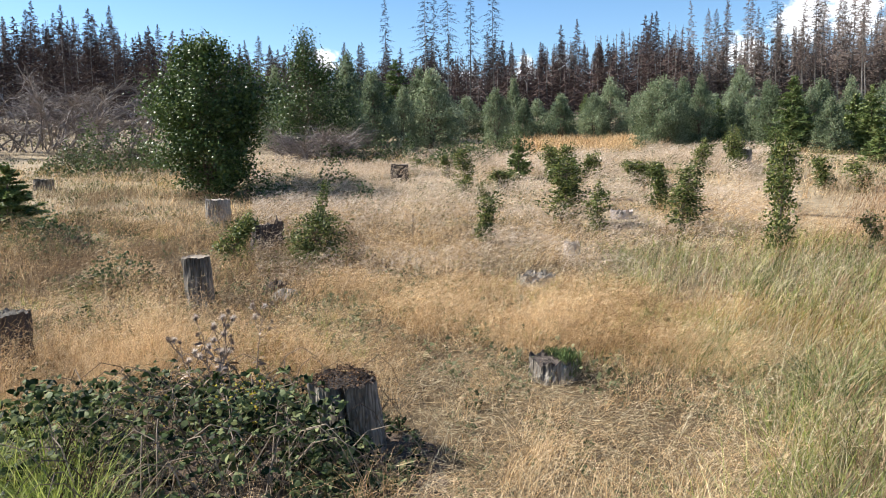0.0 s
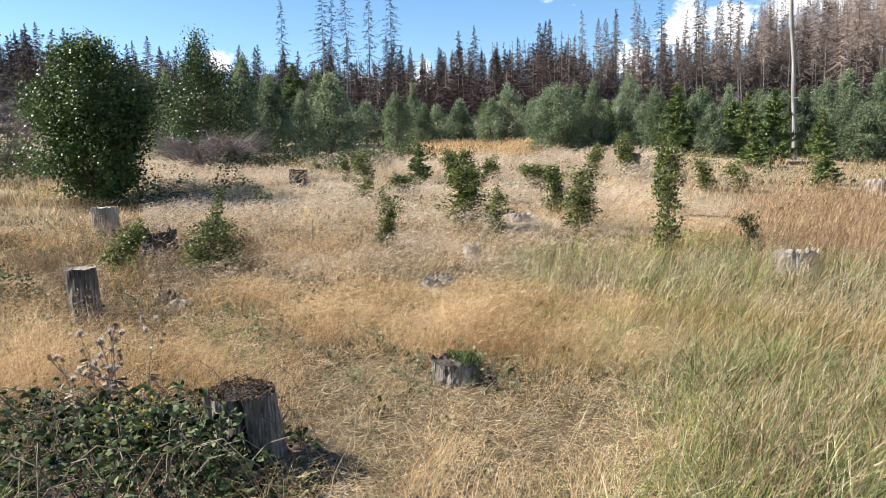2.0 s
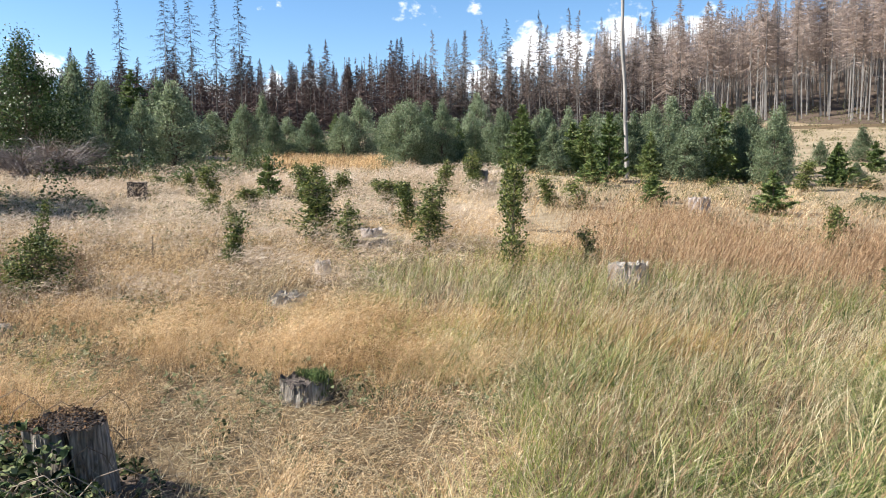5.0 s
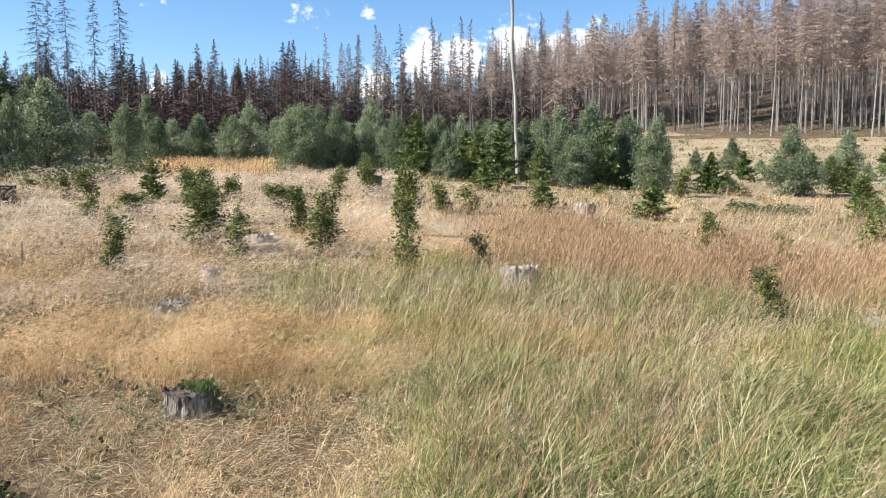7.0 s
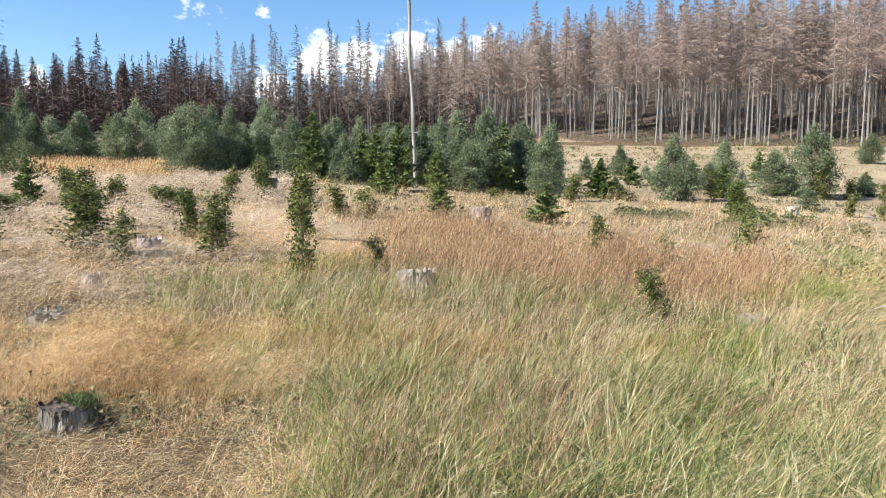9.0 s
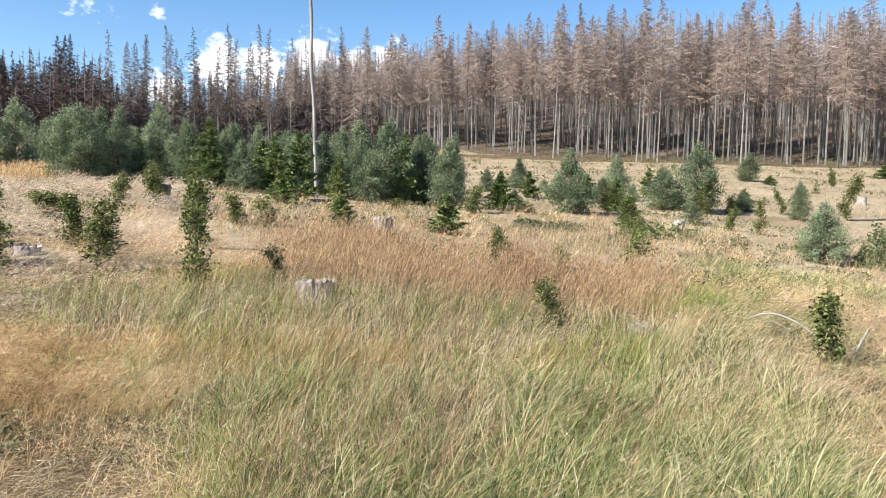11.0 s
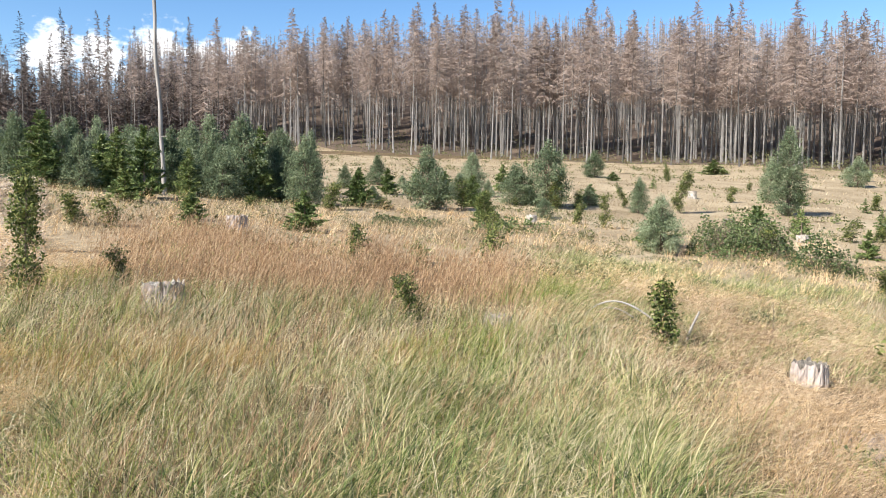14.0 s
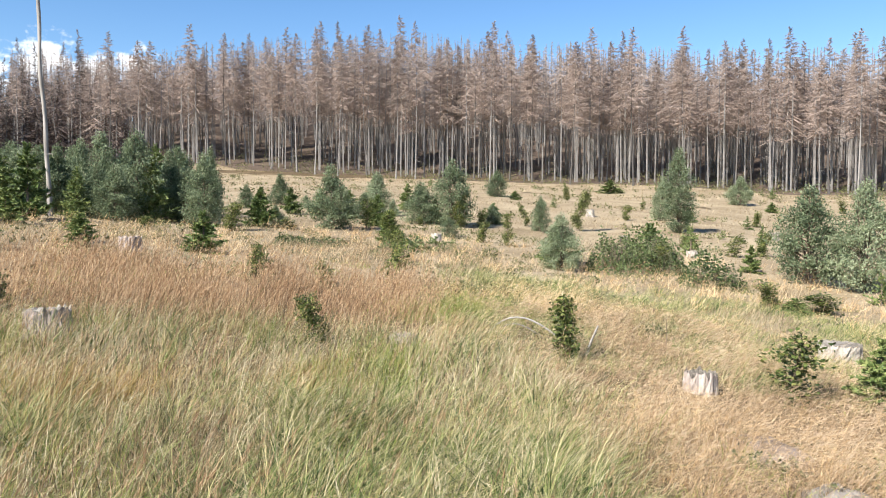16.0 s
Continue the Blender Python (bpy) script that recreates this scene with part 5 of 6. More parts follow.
# dry stalks standing among the green
g = Geo()
x, y = scatter(52000, 2.3, 12, rng, -84, 0)
x, y = keep(x, y, green_zone(x, y) * (.2 + .8 * clumps(x, y, .6, 35)) * clearing(x, y), rng)
m = len(x)
h = rng.uniform(.2, .56, m)
tip, d = blades(g, on_ground(x, y), h, rng.uniform(.0026, .0046, m), WIND + rng.normal(size=m) * 1.1 + 1.5 * (vnoise(x, y, .6, 53) - .5), rng.uniform(.1, 1.2, m), rng, 3)
s = rng.uniform(size=m) < .5
for q in range(2):
    slivers(g, tip[s] - d[s] * .03 + rng.normal(size=(s.sum(), 3)) * .006 + [0, 0, -.03], tip[s] + d[s] * .04 + rng.normal(size=(s.sum(), 3)) * .012, .0024, rng)
tagged(part("dry_stalks", g, M["straw"]), "straw-coloured dry stalks among the green grass", "grass", kind="stuff")


def plumes(g, x, y, tall, width, rng, head=0.15, hairs=6, fluff=1.0):
    m = len(x)
    h = tall * rng.uniform(.5, 1.2, m)
    tip, d = blades(g, on_ground(x, y), h, width, WIND + rng.normal(size=m) * .7, rng.uniform(.1, .6, m), rng)
    for q in range(hairs):
        s = rng.uniform(0, 1, m)[:, None]
        low = tip - (d * [.5, .5, 0] * head + [0, 0, head * .85]) * s
        slivers(g, low, low + d * .02 + rng.normal(size=tip.shape) * [.012, .012, .008] * fluff + [0, 0, .055 * fluff], width * 1.3 * fluff, rng)


# reddish reed grass with plumes
g = Geo()
x, y = scatter(30000, 8, 16, rng, -66, -25)
x, y = keep(x, y, reed_zone(x, y) * (.06 + .94 * clumps(x, y, 1.1, 25)) * clearing(x, y), rng)
plumes(g, x, y, .58, .0045, rng)
x, y = scatter(2600, 2.6, 9, rng, -80, -15)
x, y = keep(x, y, green_zone(x, y) * clumps(x, y, .8, 26), rng)
plumes(g, x, y, .60, .0029, rng, .17, 12, 0.8)
x, y = scatter(600, 2.6, 7.5, rng, -46, -27)
x, y = keep(x, y, .2 + .8 * clumps(x, y, .7, 28), rng)
plumes(g, x, y, .6, .0022, rng, .16, 12, .9)
tagged(part("reed_grass", g, M["reed"]), "reddish-brown reed grass with feathery plumes", "grass", kind="stuff")

# amber patches at the meadow's edge
g = Geo()
for px, py, wide, n in ((3.1, 5.6, .5, 150), (3.9, 5.0, .35, 80), (2.3, 6.2, .35, 60), (5.2, 4.1, .4, 50), (2.7, 4.3, .3, 40)):
    bx, by, a = tufts(px + rng.normal(size=n) * wide, py + rng.normal(size=n) * wide * .7, 18, .06, rng)
    m = len(bx)
    blades(g, on_ground(bx, by), rng.uniform(.18, .46, m), rng.uniform(.0018, .004, m), WIND + rng.normal(size=m) * .9, rng.uniform(.2, 1.3, m), rng, 2)
tagged(part("amber_grass", g, M["amber"]), "amber withered grass at the edge of the green meadow", "grass", kind="stuff")

# whitish feathery heads over the middle of the clearing
g = Geo()
x, y = scatter(125000, 8.0, 23, rng, -26, 14)
x, y = keep(x, y, smooth(.30, .56, vnoise(x, y, 1.7, 29)) * (1 - green_zone(x, y)) * (1 - reed_zone(x, y)) * clearing(x, y), rng)
p = on_ground(x, y)
p[:, 2] += rng.uniform(.1, .4, len(x)) * (.5 + .7 * clumps(x, y, .9, 30))
slivers(g, p, p + rng.normal(size=p.shape) * [.06, .06, .04] + [.03, -.02, .03], .0006 * np.hypot(x, y) * rng.uniform(.5, 1.2, len(x)), rng)
tagged(part("feathery_grass", g, M["mist"]), "whitish feathery grass heads in the clearing", "grass", kind="stuff")

# golden tall grass before the young birches
g = Geo()
x, y = scatter(9000, 24.5, 32, rng, -17.5, -6)
x, y = keep(x, y, .2 + .8 * clumps(x, y, 1.2, 55), rng)
plumes(g, x, y, .44, .006, rng, .2, 3, 1.6)
tagged(part("tall_grass", g, M["hair"]), "tall golden-brown grass before the young birches", "grass", kind="stuff")

# dry grass round the standpoint
g = Geo()
x, y = scatter(2600, 0.9, 9, rng, 36, 262)
bx, by, a = tufts(x, y, 12, .07, rng)
m = len(bx)
blades(g, on_ground(bx, by), rng.uniform(.08, .34, m), .007, a, rng.uniform(.3, 1.4, m), rng, 1)
tagged(part("hair_grass", g, M["hair"]), "golden dry grass tufts of the clearing", "grass", kind="stuff")

# far slope grass
g = Geo()
for n, d0, d1, tall, w0, w1 in ((105000, 11, 22, .22, .006, .014), (80000, 22, 52, .17, .012, .03), (30000, 52, 91, .18, .04, .09)):
    x, y = scatter(n, d0, d1, rng)
    x, y = keep(x, y, .35 + .65 * clumps(x, y, 1.6, 41), rng)
    m = len(x)
    p = on_ground(x, y)
    h = rng.uniform(.5, 1.3, m) * tall * (.4 + clumps(x, y, 1.5, 43))
    ld = WIND + rng.normal(size=m) * 1.2
    s = rng.uniform(.1, .9, m)
    slivers(g, p, p + np.stack([np.cos(ld) * s * h, np.sin(ld) * s * h, h], 1), rng.uniform(w0, w1, m), rng)
tagged(part("slope_grass", g, M["pale"]), "pale dry grass on the far slope", "grass", kind="stuff")

# dark low herbs and heather
g = Geo()
x, y = scatter(5600, 2.3, 24, rng)
x, y = keep(x, y, np.maximum(smooth(.60, .78, vnoise(x, y, 1.5, 31)) + smooth(4, 12, polar(x, y)[0]) * smooth(.48, .66, vnoise(x, y, .6, 37)), .55 * smooth(6, 16, polar(x, y)[0]) * smooth(.35, .6, vnoise(x, y, .8, 32))) * (1 - green_zone(x, y)) * smooth(24, 14, np.hypot(x, y)), rng)
bx, by, a = tufts(x, y, 36, .10, rng)
m = len(bx)
p = on_ground(bx, by) + np.stack([np.zeros(m), np.zeros(m), rng.uniform(0.01, .16, m)], 1)
chips(g, p, rng.uniform(.016, .045, m), rng)
x, y = scatter(420, 2.4, 6.5, rng, -34, 8)
x, y = keep(x, y, (.2 + .8 * matted_zone(x, y)) * (1 - bramble_zone(x, y)) * smooth(.4, .6, vnoise(x, y, .45, 38)), rng)
bx, by, a = tufts(x, y, 30, .05, rng)
m = len(bx)
p = on_ground(bx, by) + np.stack([np.zeros(m), np.zeros(m), rng.uniform(0.01, .11, m)], 1)
chips(g, p, rng.uniform(.008, .022, m), rng)
tagged(part("low_herbs", g, M["heath"]), "dark low herbs and heather between the grass", "herbs", kind="stuff")

# olive scrub and dead herbs over the far slope
g = Geo()
for n, d0, d1, size, each in ((2600, 12.5, 30, .05, 26), (2700, 30, 88, .10, 22)):
    x, y = scatter(n, d0, d1, rng)
    x, y = keep(x, y, .04 + .96 * smooth(.42, .58, .6 * vnoise(x, y, 3.2, 91) + .4 * vnoise(x, y, 1.1, 92)), rng)
    bx, by, q = tufts(x, y, each, .11 + .006 * d0, rng)
    m = len(bx)
    p = on_ground(bx, by) + np.stack([np.zeros(m), np.zeros(m), rng.uniform(.02, .26, m) * (.5 + d0 / 40)], 1)
    chips(g, p, size * rng.uniform(.6, 1.4, m), rng)
a = rng.uniform(-98, -36, 800)
d = np.interp(a, [-97, -60, -45, -36], [84, 92, 98, 104]) - 3 + np.abs(rng.normal(size=800)) * 11
bx, by, q = tufts(-np.sin(np.radians(a)) * d, np.cos(np.radians(a)) * d, 22, .7, rng)
m = len(bx)
p = on_ground(bx, by) + np.stack([np.zeros(m), np.zeros(m), .15 + rng.uniform(0, 1, m) ** 2 * np.repeat(rng.uniform(.2, 1.8, 800), 22)], 1)
chips(g, p, .13 * rng.uniform(.6, 1.4, m), rng)
tagged(part("slope_scrub", g, M["scrub"]), "low olive and brown scrub patches on the dry slope", "herbs", kind="stuff")

# withered brown herbs on the left slope and green tufts between
g, g2 = Geo(), Geo()
x, y = scatter(13000, 3.2, 18, rng, 2, 36)
x, y = keep(x, y, smooth(2, 10, polar(x, y)[0]) * smooth(.34, .6, vnoise(x, y, 1.0, 45)) * (1 - bramble_zone(x, y)), rng)
bx, by, q = tufts(x, y, 12, .07, rng)
m = len(bx)
blades(g, on_ground(bx, by), rng.uniform(.08, .34, m), rng.uniform(.004, .009, m), q, rng.uniform(.1, 1.0, m), rng, 1)
x, y = scatter(420, 2.5, 5.5, rng, -47, -28)
x, y = keep(x, y, .15 + .85 * clumps(x, y, .5, 48), rng)
bx, by, q = tufts(x, y, 12, .06, rng)
m = len(bx)
blades(g, on_ground(bx, by), rng.uniform(.15, .5, m), rng.uniform(.003, .006, m), q, rng.uniform(.1, .8, m), rng, 2)
x, y = scatter(1700, 3.0, 9.5, rng, -28, 10)
x, y = keep(x, y, smooth(.5, .68, vnoise(x, y, .7, 49)) * (1 - green_zone(x, y)) * (1 - bramble_zone(x, y)) * clearing(x, y), rng)
bx, by, q = tufts(x, y, 14, .07, rng)
m = len(bx)
blades(g, on_ground(bx, by), rng.uniform(.06, .24, m), rng.uniform(.003, .007, m), q, rng.uniform(.2, 1.3, m), rng, 1)
tagged(part("withered_herbs", g, M["sorrel"]), "brown withered herbs among the dry grass", "herbs", kind="stuff")
x, y = scatter(5200, 2.8, 20, rng)
x, y = keep(x, y, smooth(.62, .8, vnoise(x, y, 1.1, 46)) * (1 - bramble_zone(x, y)), rng)
bx, by, q = tufts(x, y, 14, .05, rng)
m = len(bx)
blades(g2, on_ground(bx, by), rng.uniform(.08, .28, m), rng.uniform(.003, .007, m), q, rng.uniform(.2, 1.2, m), rng)
tagged(part("green_tufts", g2, M["fresh"]), "small green tufts between the dry grass", "grass", kind="stuff")

# fresh green blades at the edge of the brambles
g = Geo()
x, y = scatter(80, 2.7, 4.2, rng, 26, 36)
bx, by, a = tufts(x, y, 22, .05, rng)
m = len(bx)
blades(g, on_ground(bx, by), rng.uniform(.2, .6, m), .0055, a, rng.uniform(.2, .9, m), rng, 3)
for px, py, wide, n in ((10.3, 5.2, .8, 150), (4.6, 9.0, .5, 50), (7.9, 9.6, .6, 70), (1.95, 5.9, .25, 22), (6.6, 4.2, .4, 36)):
    bx, by, a = tufts(px + rng.normal(size=n) * wide, py + rng.normal(size=n) * wide * .7, 16, .07, rng)
    m = len(bx)
    blades(g, on_ground(bx, by), rng.uniform(.12, .42, m), .007, a, rng.uniform(.2, 1.0, m), rng, 2)
x, y = scatter(900, 2.6, 9, rng, -70, -14)
x, y = keep(x, y, green_zone(x, y) * smooth(.5, .68, vnoise(x, y, .7, 95)), rng)
bx, by, a = tufts(x, y, 15, .07, rng)
m = len(bx)
blades(g, on_ground(bx, by), rng.uniform(.2, .5, m), .0055, a, rng.uniform(.2, 1.0, m), rng, 2)
tagged(part("fresh_grass", g, M["fresh"]), "bright fresh green grass in soft tufts", "grass", kind="stuff")


def bramble(x, y, w, d, h, count, leaf, seed, label):
    """Arching canes that carry leaves of three leaflets each."""
    rng = np.random.default_rng(seed)
    t = thing("bramble_bush", label, "bramble", m=stand(x, y))
    canes, crown = Geo(), Geo()
    n = int(count / 60)
    count = int(count * (1.0 if math.hypot(x, y) < 8 else 1.35))
    for k in range(n):
        a, b = rng.uniform(0, 6.28), rng.uniform(0, 6.28)
        r = math.sqrt(rng.uniform(0, 1)) * .8
        p0 = np.array([math.cos(a) * r * w / 2, math.sin(a) * r * d / 2, 0])
        p1 = p0 + np.array([math.cos(b) * w * .22, math.sin(b) * d * .22, 0])
        u = np.linspace(0, 1, 6)[:, None]
        p = p0 + (p1 - p0) * u + np.array([[0, 0, 1]]) * h * rng.uniform(.6, 1.15) * (4 * u * (1 - u) * .6 + u * .3)
        tube(canes, p, np.linspace(.004, .0015, 6), 4, False)
    count = count // 3
    a, r = rng.uniform(0, 6.28, count), np.sqrt(rng.uniform(0, 1, count))
    px, py = np.cos(a) * r * w / 2, np.sin(a) * r * d / 2
    gap = vnoise(px + x, py + y, .28, seed + 1)
    top = h * (1 - r ** 3) * (.35 + 1.1 * vnoise(px + x, py + y, .38, seed)) * (.45 + .9 * gap)
    stay = rng.uniform(size=count) < (.12 if math.hypot(x, y) < 8 else .4) + .88 * smooth(.34, .56, gap)
    px, py, top, count = px[stay], py[stay], top[stay], int(stay.sum())
    pz = top * rng.uniform(.1, 1.05, count) ** .6
    pz += np.array(ground_z(x + px, y + py)) - float(ground_z(x, y))
    at = np.repeat(np.stack([px, py, pz + .02], 1), 3, axis=0)
    turn = np.repeat(rng.uniform(0, 6.28, count), 3) + np.tile([-1.5, 0, 1.5], count) + rng.normal(size=count * 3) * .25
    out = np.stack([np.cos(turn), np.sin(turn), np.repeat(rng.normal(size=count) * .6, 3)], 1) * 2
    size = leaf * np.repeat(rng.uniform(.55, 1.3, count), 3)
    if math.hypot(x, y) < 8:
        leaves(crown, at, size, rng, .5, .66, .1, out)
    else:
        small_leaves(crown, at + out * leaf * .12, size, rng, .7, .1)
    tagged(part("cane_tangle", canes, M["twig"], t), "thin brown arching canes", kind="stuff")
    part("foliage", crown, M["bramble" if math.hypot(x, y) < 8 else "shrub"], t)
    return t


bramble(-1.30, 3.75, 2.5, 2.0, .58, 9500, .042, 201, "dense bramble thicket with dull green leaves beside a stump")
bramble(-0.55, 3.45, 1.0, 0.7, .30, 1700, .036, 202, "low bramble shoots creeping round the stump")
bramble(-9.3, 21.5, 4.4, 3.0, 1.25, 11000, .065, 203, "low mound of brambles with glossy leaves")
bramble(-3.6, 15.6, 1.6, 1.2, .55, 1500, .06, 204, "low bramble clump behind the birch")
bramble(-2.3, 16.8, 1.5, 1.0, .5, 1200, .06, 209, "low green shrubs in pale grass")
bramble(-1.5, 14.6, .9, .8, .5, 800, .055, 210, "yellowish-green low shrub by a dark stump")
bramble(-3.0, 22.6, 2.2, 1.2, .6, 1200, .07, 211, "dark low shrub before the branch heap")
bramble(-1.2, 23.0, 2.8, 1.4, .85, 3200, .07, 212, "green undergrowth at the foot of the birches")
bramble(-12.8, 21.0, 2.4, 1.6, .8, 1500, .08, 213, "dark bramble clump beside the mound")
bramble(1.8, 24.0, 3.2, 1.6, .8, 3200, .07, 214, "low green undergrowth in the clearing")
bramble(21.2, 5.2, 4.6, 2.8, 1.15, 11000, .065, 205, "low green shrub mass on the slope")
bramble(19.6, 2.9, 2.6, 1.8, .7, 4200, .06, 206, "low green shrubs trailing down the slope")
bramble(16.2, 13.0, 3.4, 1.4, .4, 3600, .055, 215, "flat yellow-green shrubs behind the reeds")
bramble(-5.6, 10.6, 1.6, 1.2, .5, 1500, .05, 219, "dark low shrub in the dry grass")
bramble(-3.4, 17.4, 1.8, 1.2, .55, 1500, .055, 220, "green shrub clump behind the birch")
bramble(0.6, 21.5, 2.6, 1.4, .65, 2600, .06, 221, "green undergrowth before the young birches")
bramble(-3.6, 8.2, 1.3, .9, .34, 1800, .035, 217, "grey-green leafy herbs in the dry grass")
bramble(-2.9, 6.1, 1.1, .8, .30, 1500, .03, 218, "low green herbs before the grey stump")
bramble(18.6, 11.0, 5.0, 1.6, .35, 1800, .08, 207, "flat creeping brambles before the birches")


def brushwood(x, y, w, d, h, count, seed, label):
    rng = np.random.default_rng(seed)
    g = Geo()
    boughs = max(6, count // 90)
    a, r = rng.uniform(0, 6.28, boughs), np.sqrt(rng.uniform(0, 1, boughs))
    foot = np.stack([np.cos(a) * r * w * .42, np.sin(a) * r * d * .42, np.zeros(boughs)], 1)
    heading, reach, rise = rng.uniform(0, 6.28, boughs), rng.uniform(.5, 1.1, boughs) * min(w, d) * .5, h * rng.uniform(.45, 1.0, boughs) * (1 - .5 * r * r)

    def along(k, u):
        p = foot[k] + np.stack([np.cos(heading[k]) * reach[k] * u, np.sin(heading[k]) * reach[k] * u, rise[k] * np.sin(np.pi * np.minimum(u * .62 + .05, 1))], 1)
        return p

    for k in range(boughs):
        u = np.linspace(0, 1, 7)
        tube(g, along(np.full(7, k), u), np.linspace(.03, .008, 7) * min(1, h), 4, False)
    k, u = rng.integers(0, boughs, count), rng.uniform(.05, 1, count)
    s = along(k, u)
    fan = heading[k] + rng.normal(size=count) * 1.0
    b = np.stack([np.cos(fan), np.sin(fan), rng.normal(size=count) * .35 + .25], 1)
    e = s + unit(b) * rng.uniform(.25, 1.0, count)[:, None] * min(1.1, h)
    e[:, 2] = np.maximum(e[:, 2], 0.05)
    strips(g, s, e, rng.uniform(.006, .016, count) * (1.5 if h > 1.5 else 1), .16, rng)
    ob = part("brushwood", g, M["grey_twig"])
    ob.matrix_basis = stand(x, y)
    return tagged(ob, label, "dead branches", kind="stuff")


brushwood(-15.5, 30, 11, 6, 3.3, 8000, 301, "tangled grey thicket of dead fallen branches")
brushwood(-20.5, 27.5, 7, 6, 2.6, 4200, 304, "grey tangle of dead boughs at the end of the clearing")
brushwood(-10.5, 33, 6, 4, 2.6, 3000, 303, "grey dead brushwood behind the birch")
brushwood(-3.6, 23.5, 3.0, 2.0, 1.35, 3200, 302, "heap of grey dead branches before the birches")


# ---- herbs among the brambles ----
rng = np.random.default_rng(401)
g = Geo()
x, y = rng.uniform(-2.9, 0.1, 1300), rng.uniform(2.5, 5.0, 1300)
x, y = keep(x, y, bramble_zone(x, y) * (.3 + .7 * clumps(x, y, .35, 71)), rng)
m = len(x)
blades(g, on_ground(x, y), rng.uniform(.12, .5, m), rng.uniform(.002, .005, m), rng.uniform(0, 6.28, m), rng.uniform(.1, 1.2, m), rng)
tagged(part("dry_stalks", g, M["sorrel"]), "dry brown stalks poking through the brambles", "grass", kind="stuff")


def thistle(x, y, h, seed):
    rng = np.random.default_rng(seed)
    t = thing("dry_thistle", "dry brown thistle with open seed heads and white down", "thistle", "dry thistles", stand(x, y))
    g = Geo()
    u = np.linspace(0, 1, 7)[:, None]
    lean = rng.normal(size=(1, 3)) * [.08, .08, 0]
    stem = np.array([[0, 0, h]]) * u + lean * u * u + rng.normal(size=(7, 3)) * [.004, .004, 0]
    tube(g, stem, np.linspace(.005, .002, 7), 5)
    heads = [stem[-1]]
    for k in range(7):
        q = rng.uniform(.5, .95)
        s = np.array([np.interp(q, u[:, 0], stem[:, i]) for i in range(3)])
        a = rng.uniform(0, 6.28)
        e = s + np.array([math.cos(a) * .07, math.sin(a) * .07, rng.uniform(.04, .12)])
        tube(g, [s, (s + e) / 2 + [0, 0, -.01], e], [.003, .002, .002], 4)
        heads.append(e)
    part("stem", g, M["thistle"], t)
    g = Geo()
    k = 26
    q = rng.uniform(.05, .8, k)
    s = np.stack([np.interp(q, u[:, 0], stem[:, i]) for i in range(3)], 1)
    leaves(g, s, rng.uniform(.03, .09, k), rng, .5, .3, .5)
    part("withered_leaves", g, M["thistle"], t)
    for n, e in enumerate(heads):
        g = Geo()
        d = unit(rng.normal(size=(60, 3)) + [0, 0, .4])
        slivers(g, e + d * .004, e + d * rng.uniform(.012, .02, 60)[:, None], .007, rng)
        part("seed_head", g, M["thistle"], t)
        if n % 3 == 0:
            g = Geo()
            d = unit(rng.normal(size=(70, 3)) + [.4, 0, .8])
            slivers(g, e + [0, 0, .008] + d * .003, e + [0, 0, .008] + d * rng.uniform(.016, .036, 70)[:, None], .006, rng)
            part("down", g, M["down"], t, "fluffy white seed down")


for k, (x, y, h) in enumerate([(-1.24, 4.30, .72), (-1.36, 4.45, .64), (-1.46, 4.38, .70), (-1.10, 4.55, .74), (-1.56, 4.30, .60), (-1.30, 4.20, .62)]):
    thistle(-1.30 + (x + 1.33) * .6, y, h, 410 + k)

g = Geo()
k = 320
p = np.stack([-1.15 + rng.normal(size=k) * .16, 4.05 + rng.normal(size=k) * .12, np.zeros(k)], 1)
p[:, 2] = ground_z(p[:, 0], p[:, 1]) + rng.uniform(.1, .36, k)
small_leaves(g, p, rng.uniform(.012, .03, k), rng)
tagged(part("yellow_herb", g, M["yellow"]), "small yellow flowering herb in the brambles", "herb", kind="stuff")


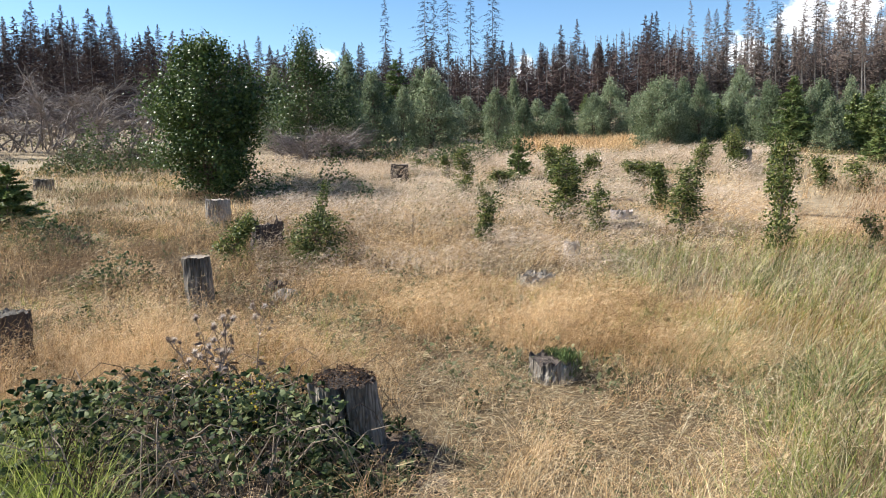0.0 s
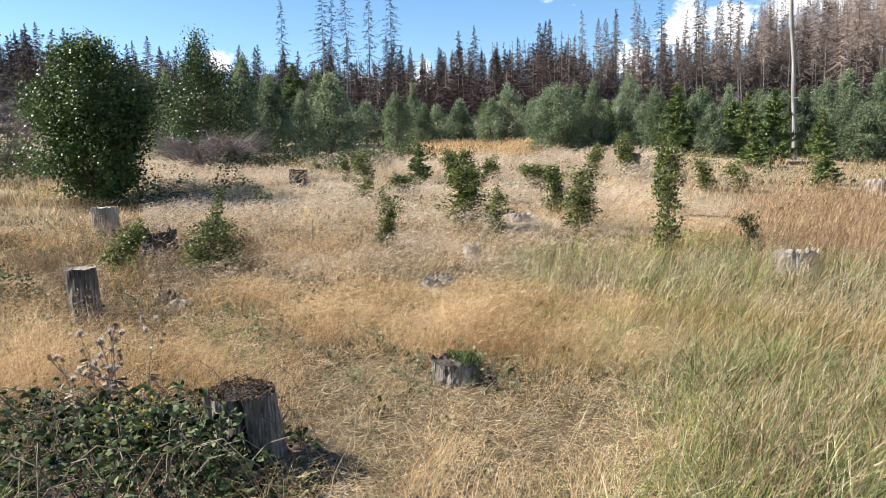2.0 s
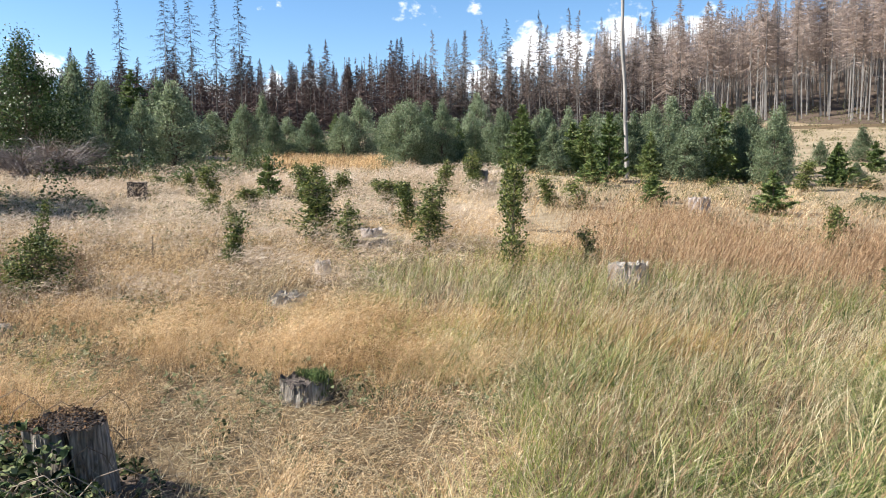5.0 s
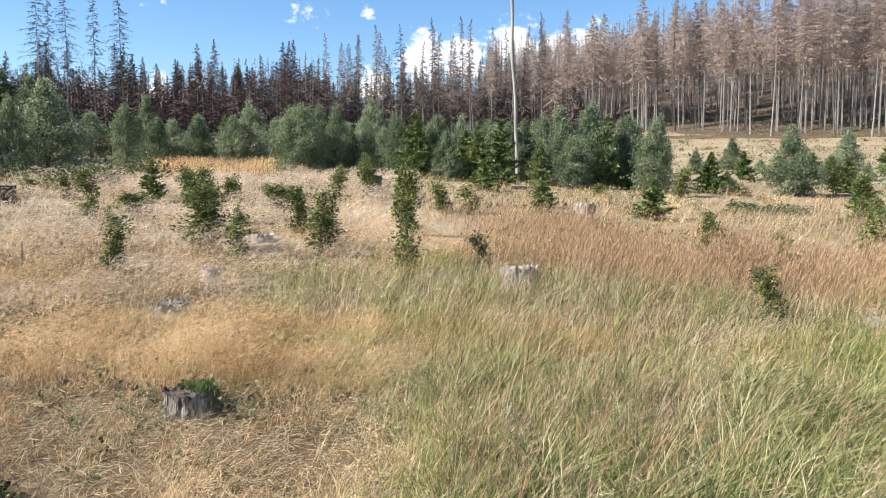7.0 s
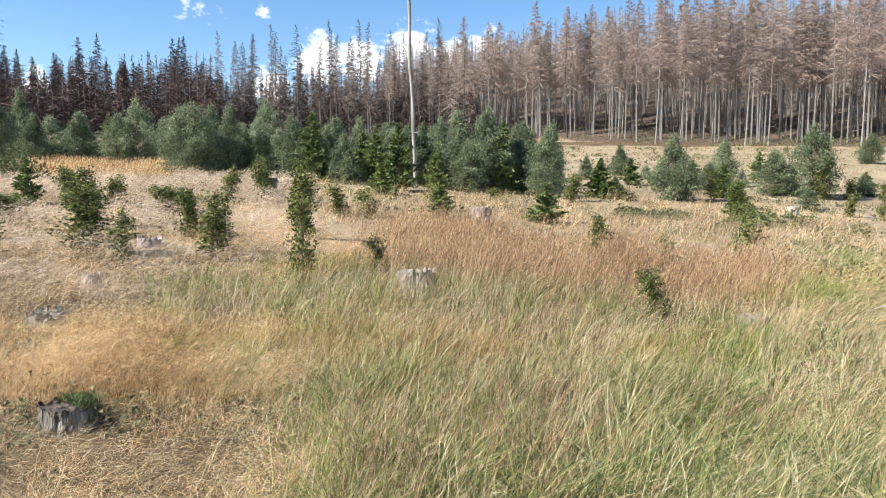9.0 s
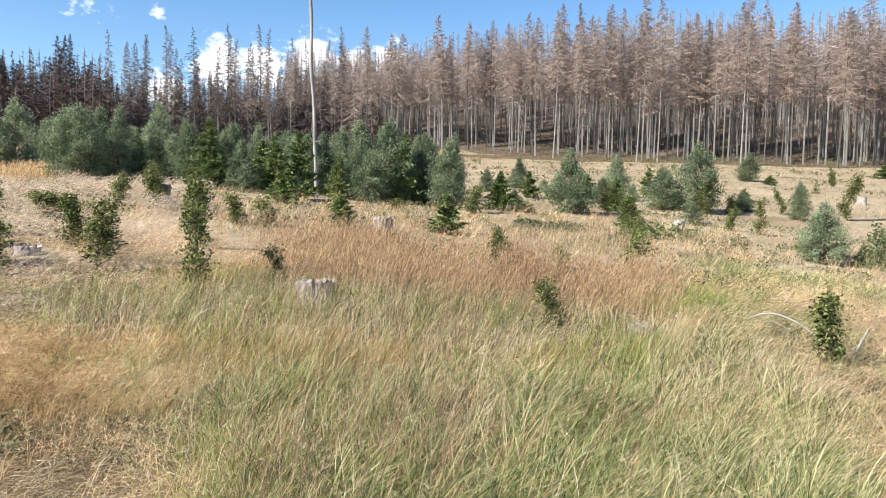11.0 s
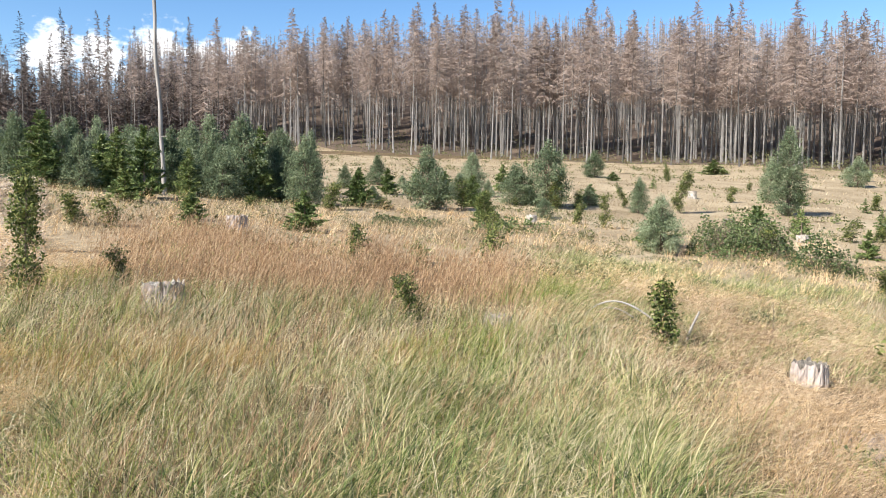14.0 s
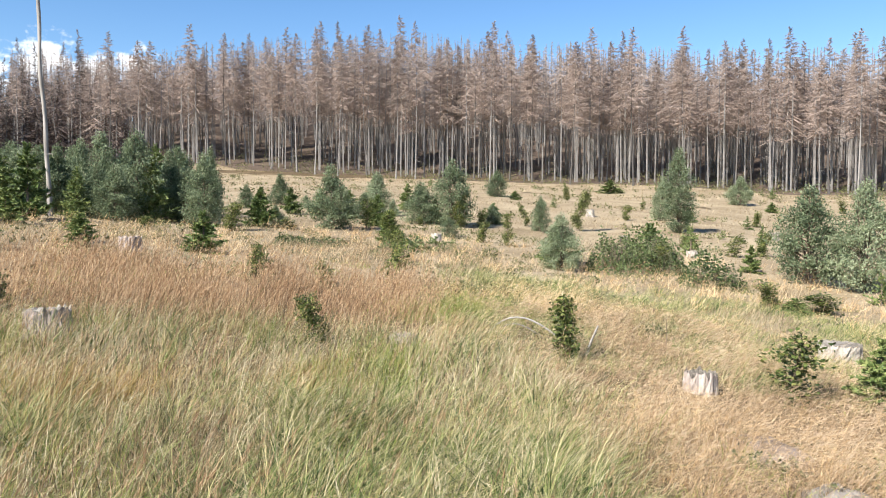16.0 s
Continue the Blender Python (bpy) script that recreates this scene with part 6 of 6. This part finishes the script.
def dock(x, y, h, seed):
    rng = np.random.default_rng(seed)
    t = thing("dock_stalk", "withered reddish-brown dock stalk with crowded seeds", "dock", "dock stalks", stand(x, y))
    g = Geo()
    u = np.linspace(0, 1, 8)[:, None]
    stem = np.array([[0, 0, h]]) * u + np.array([[.18, .05, -.05]]) * u * u * h
    tube(g, stem, np.linspace(.006, .002, 8), 5)
    part("stem", g, M["litter"], t)
    g = Geo()
    k = 420
    q = rng.uniform(.25, 1, k)
    s = np.stack([np.interp(q, u[:, 0], stem[:, i]) for i in range(3)], 1) + rng.normal(size=(k, 3)) * .014
    small_leaves(g, s, rng.uniform(.008, .016, k), rng)
    part("seed_cluster", g, M["litter"], t)


dock(-1.75, 3.25, .48, 431)
dock(-1.55, 3.05, .40, 432)

# ---- fallen branches and sticks ----
def bent_branch(name, pts, r0, r1, material, label):
    g = Geo()
    tube(g, pts, np.linspace(r0, r1, len(pts)), 7)
    return tagged(part(name, g, M[material], smooth_shade=True), label, "branch")


def arch(p0, p1, rise, n=12, skew=0.4):
    u = np.linspace(0, 1, n)
    z0, z1 = float(ground_z(*p0)), float(ground_z(*p1))
    return np.stack([p0[0] + (p1[0] - p0[0]) * u, p0[1] + (p1[1] - p0[1]) * u, z0 + (z1 - z0) * u + rise * np.sin(np.pi * u ** (1 - skew * .5)) - .02], 1)


bent_branch("dead_branch", arch((9.16, 4.22), (9.70, 3.25), .30), .008, .016, "pole", "bleached dead branch arching out of the grass")
bent_branch("dead_branch", arch((9.2, 4.15), (9.6, 3.5), .2), .006, .009, "trunk", "thin grey dead branch under the arching one")
x, y = 9.2, 2.85
z = float(ground_z(x, y))
bent_branch("broken_stick", [(x, y, z), (x + .03, y - .06, z + .2), (x + .05, y - .14, z + .40)], .02, .012, "pole", "broken bleached stick leaning by the sapling")
x, y = -0.35, 10.6
z = float(ground_z(x, y))
bent_branch("wooden_stake", [(x, y, z - .05), (x, y, z + .2), (x + .01, y, z + .42)], .010, .008, "twig", "thin brown stick standing in the grass")
x, y = 9.9, 2.0
z = float(ground_z(x, y))
bent_branch("bare_twig", [(x, y, z - .05), (x + .02, y, z + .25), (x - .02, y, z + .55)], .008, .003, "twig", "bare brown twig standing in the grass")
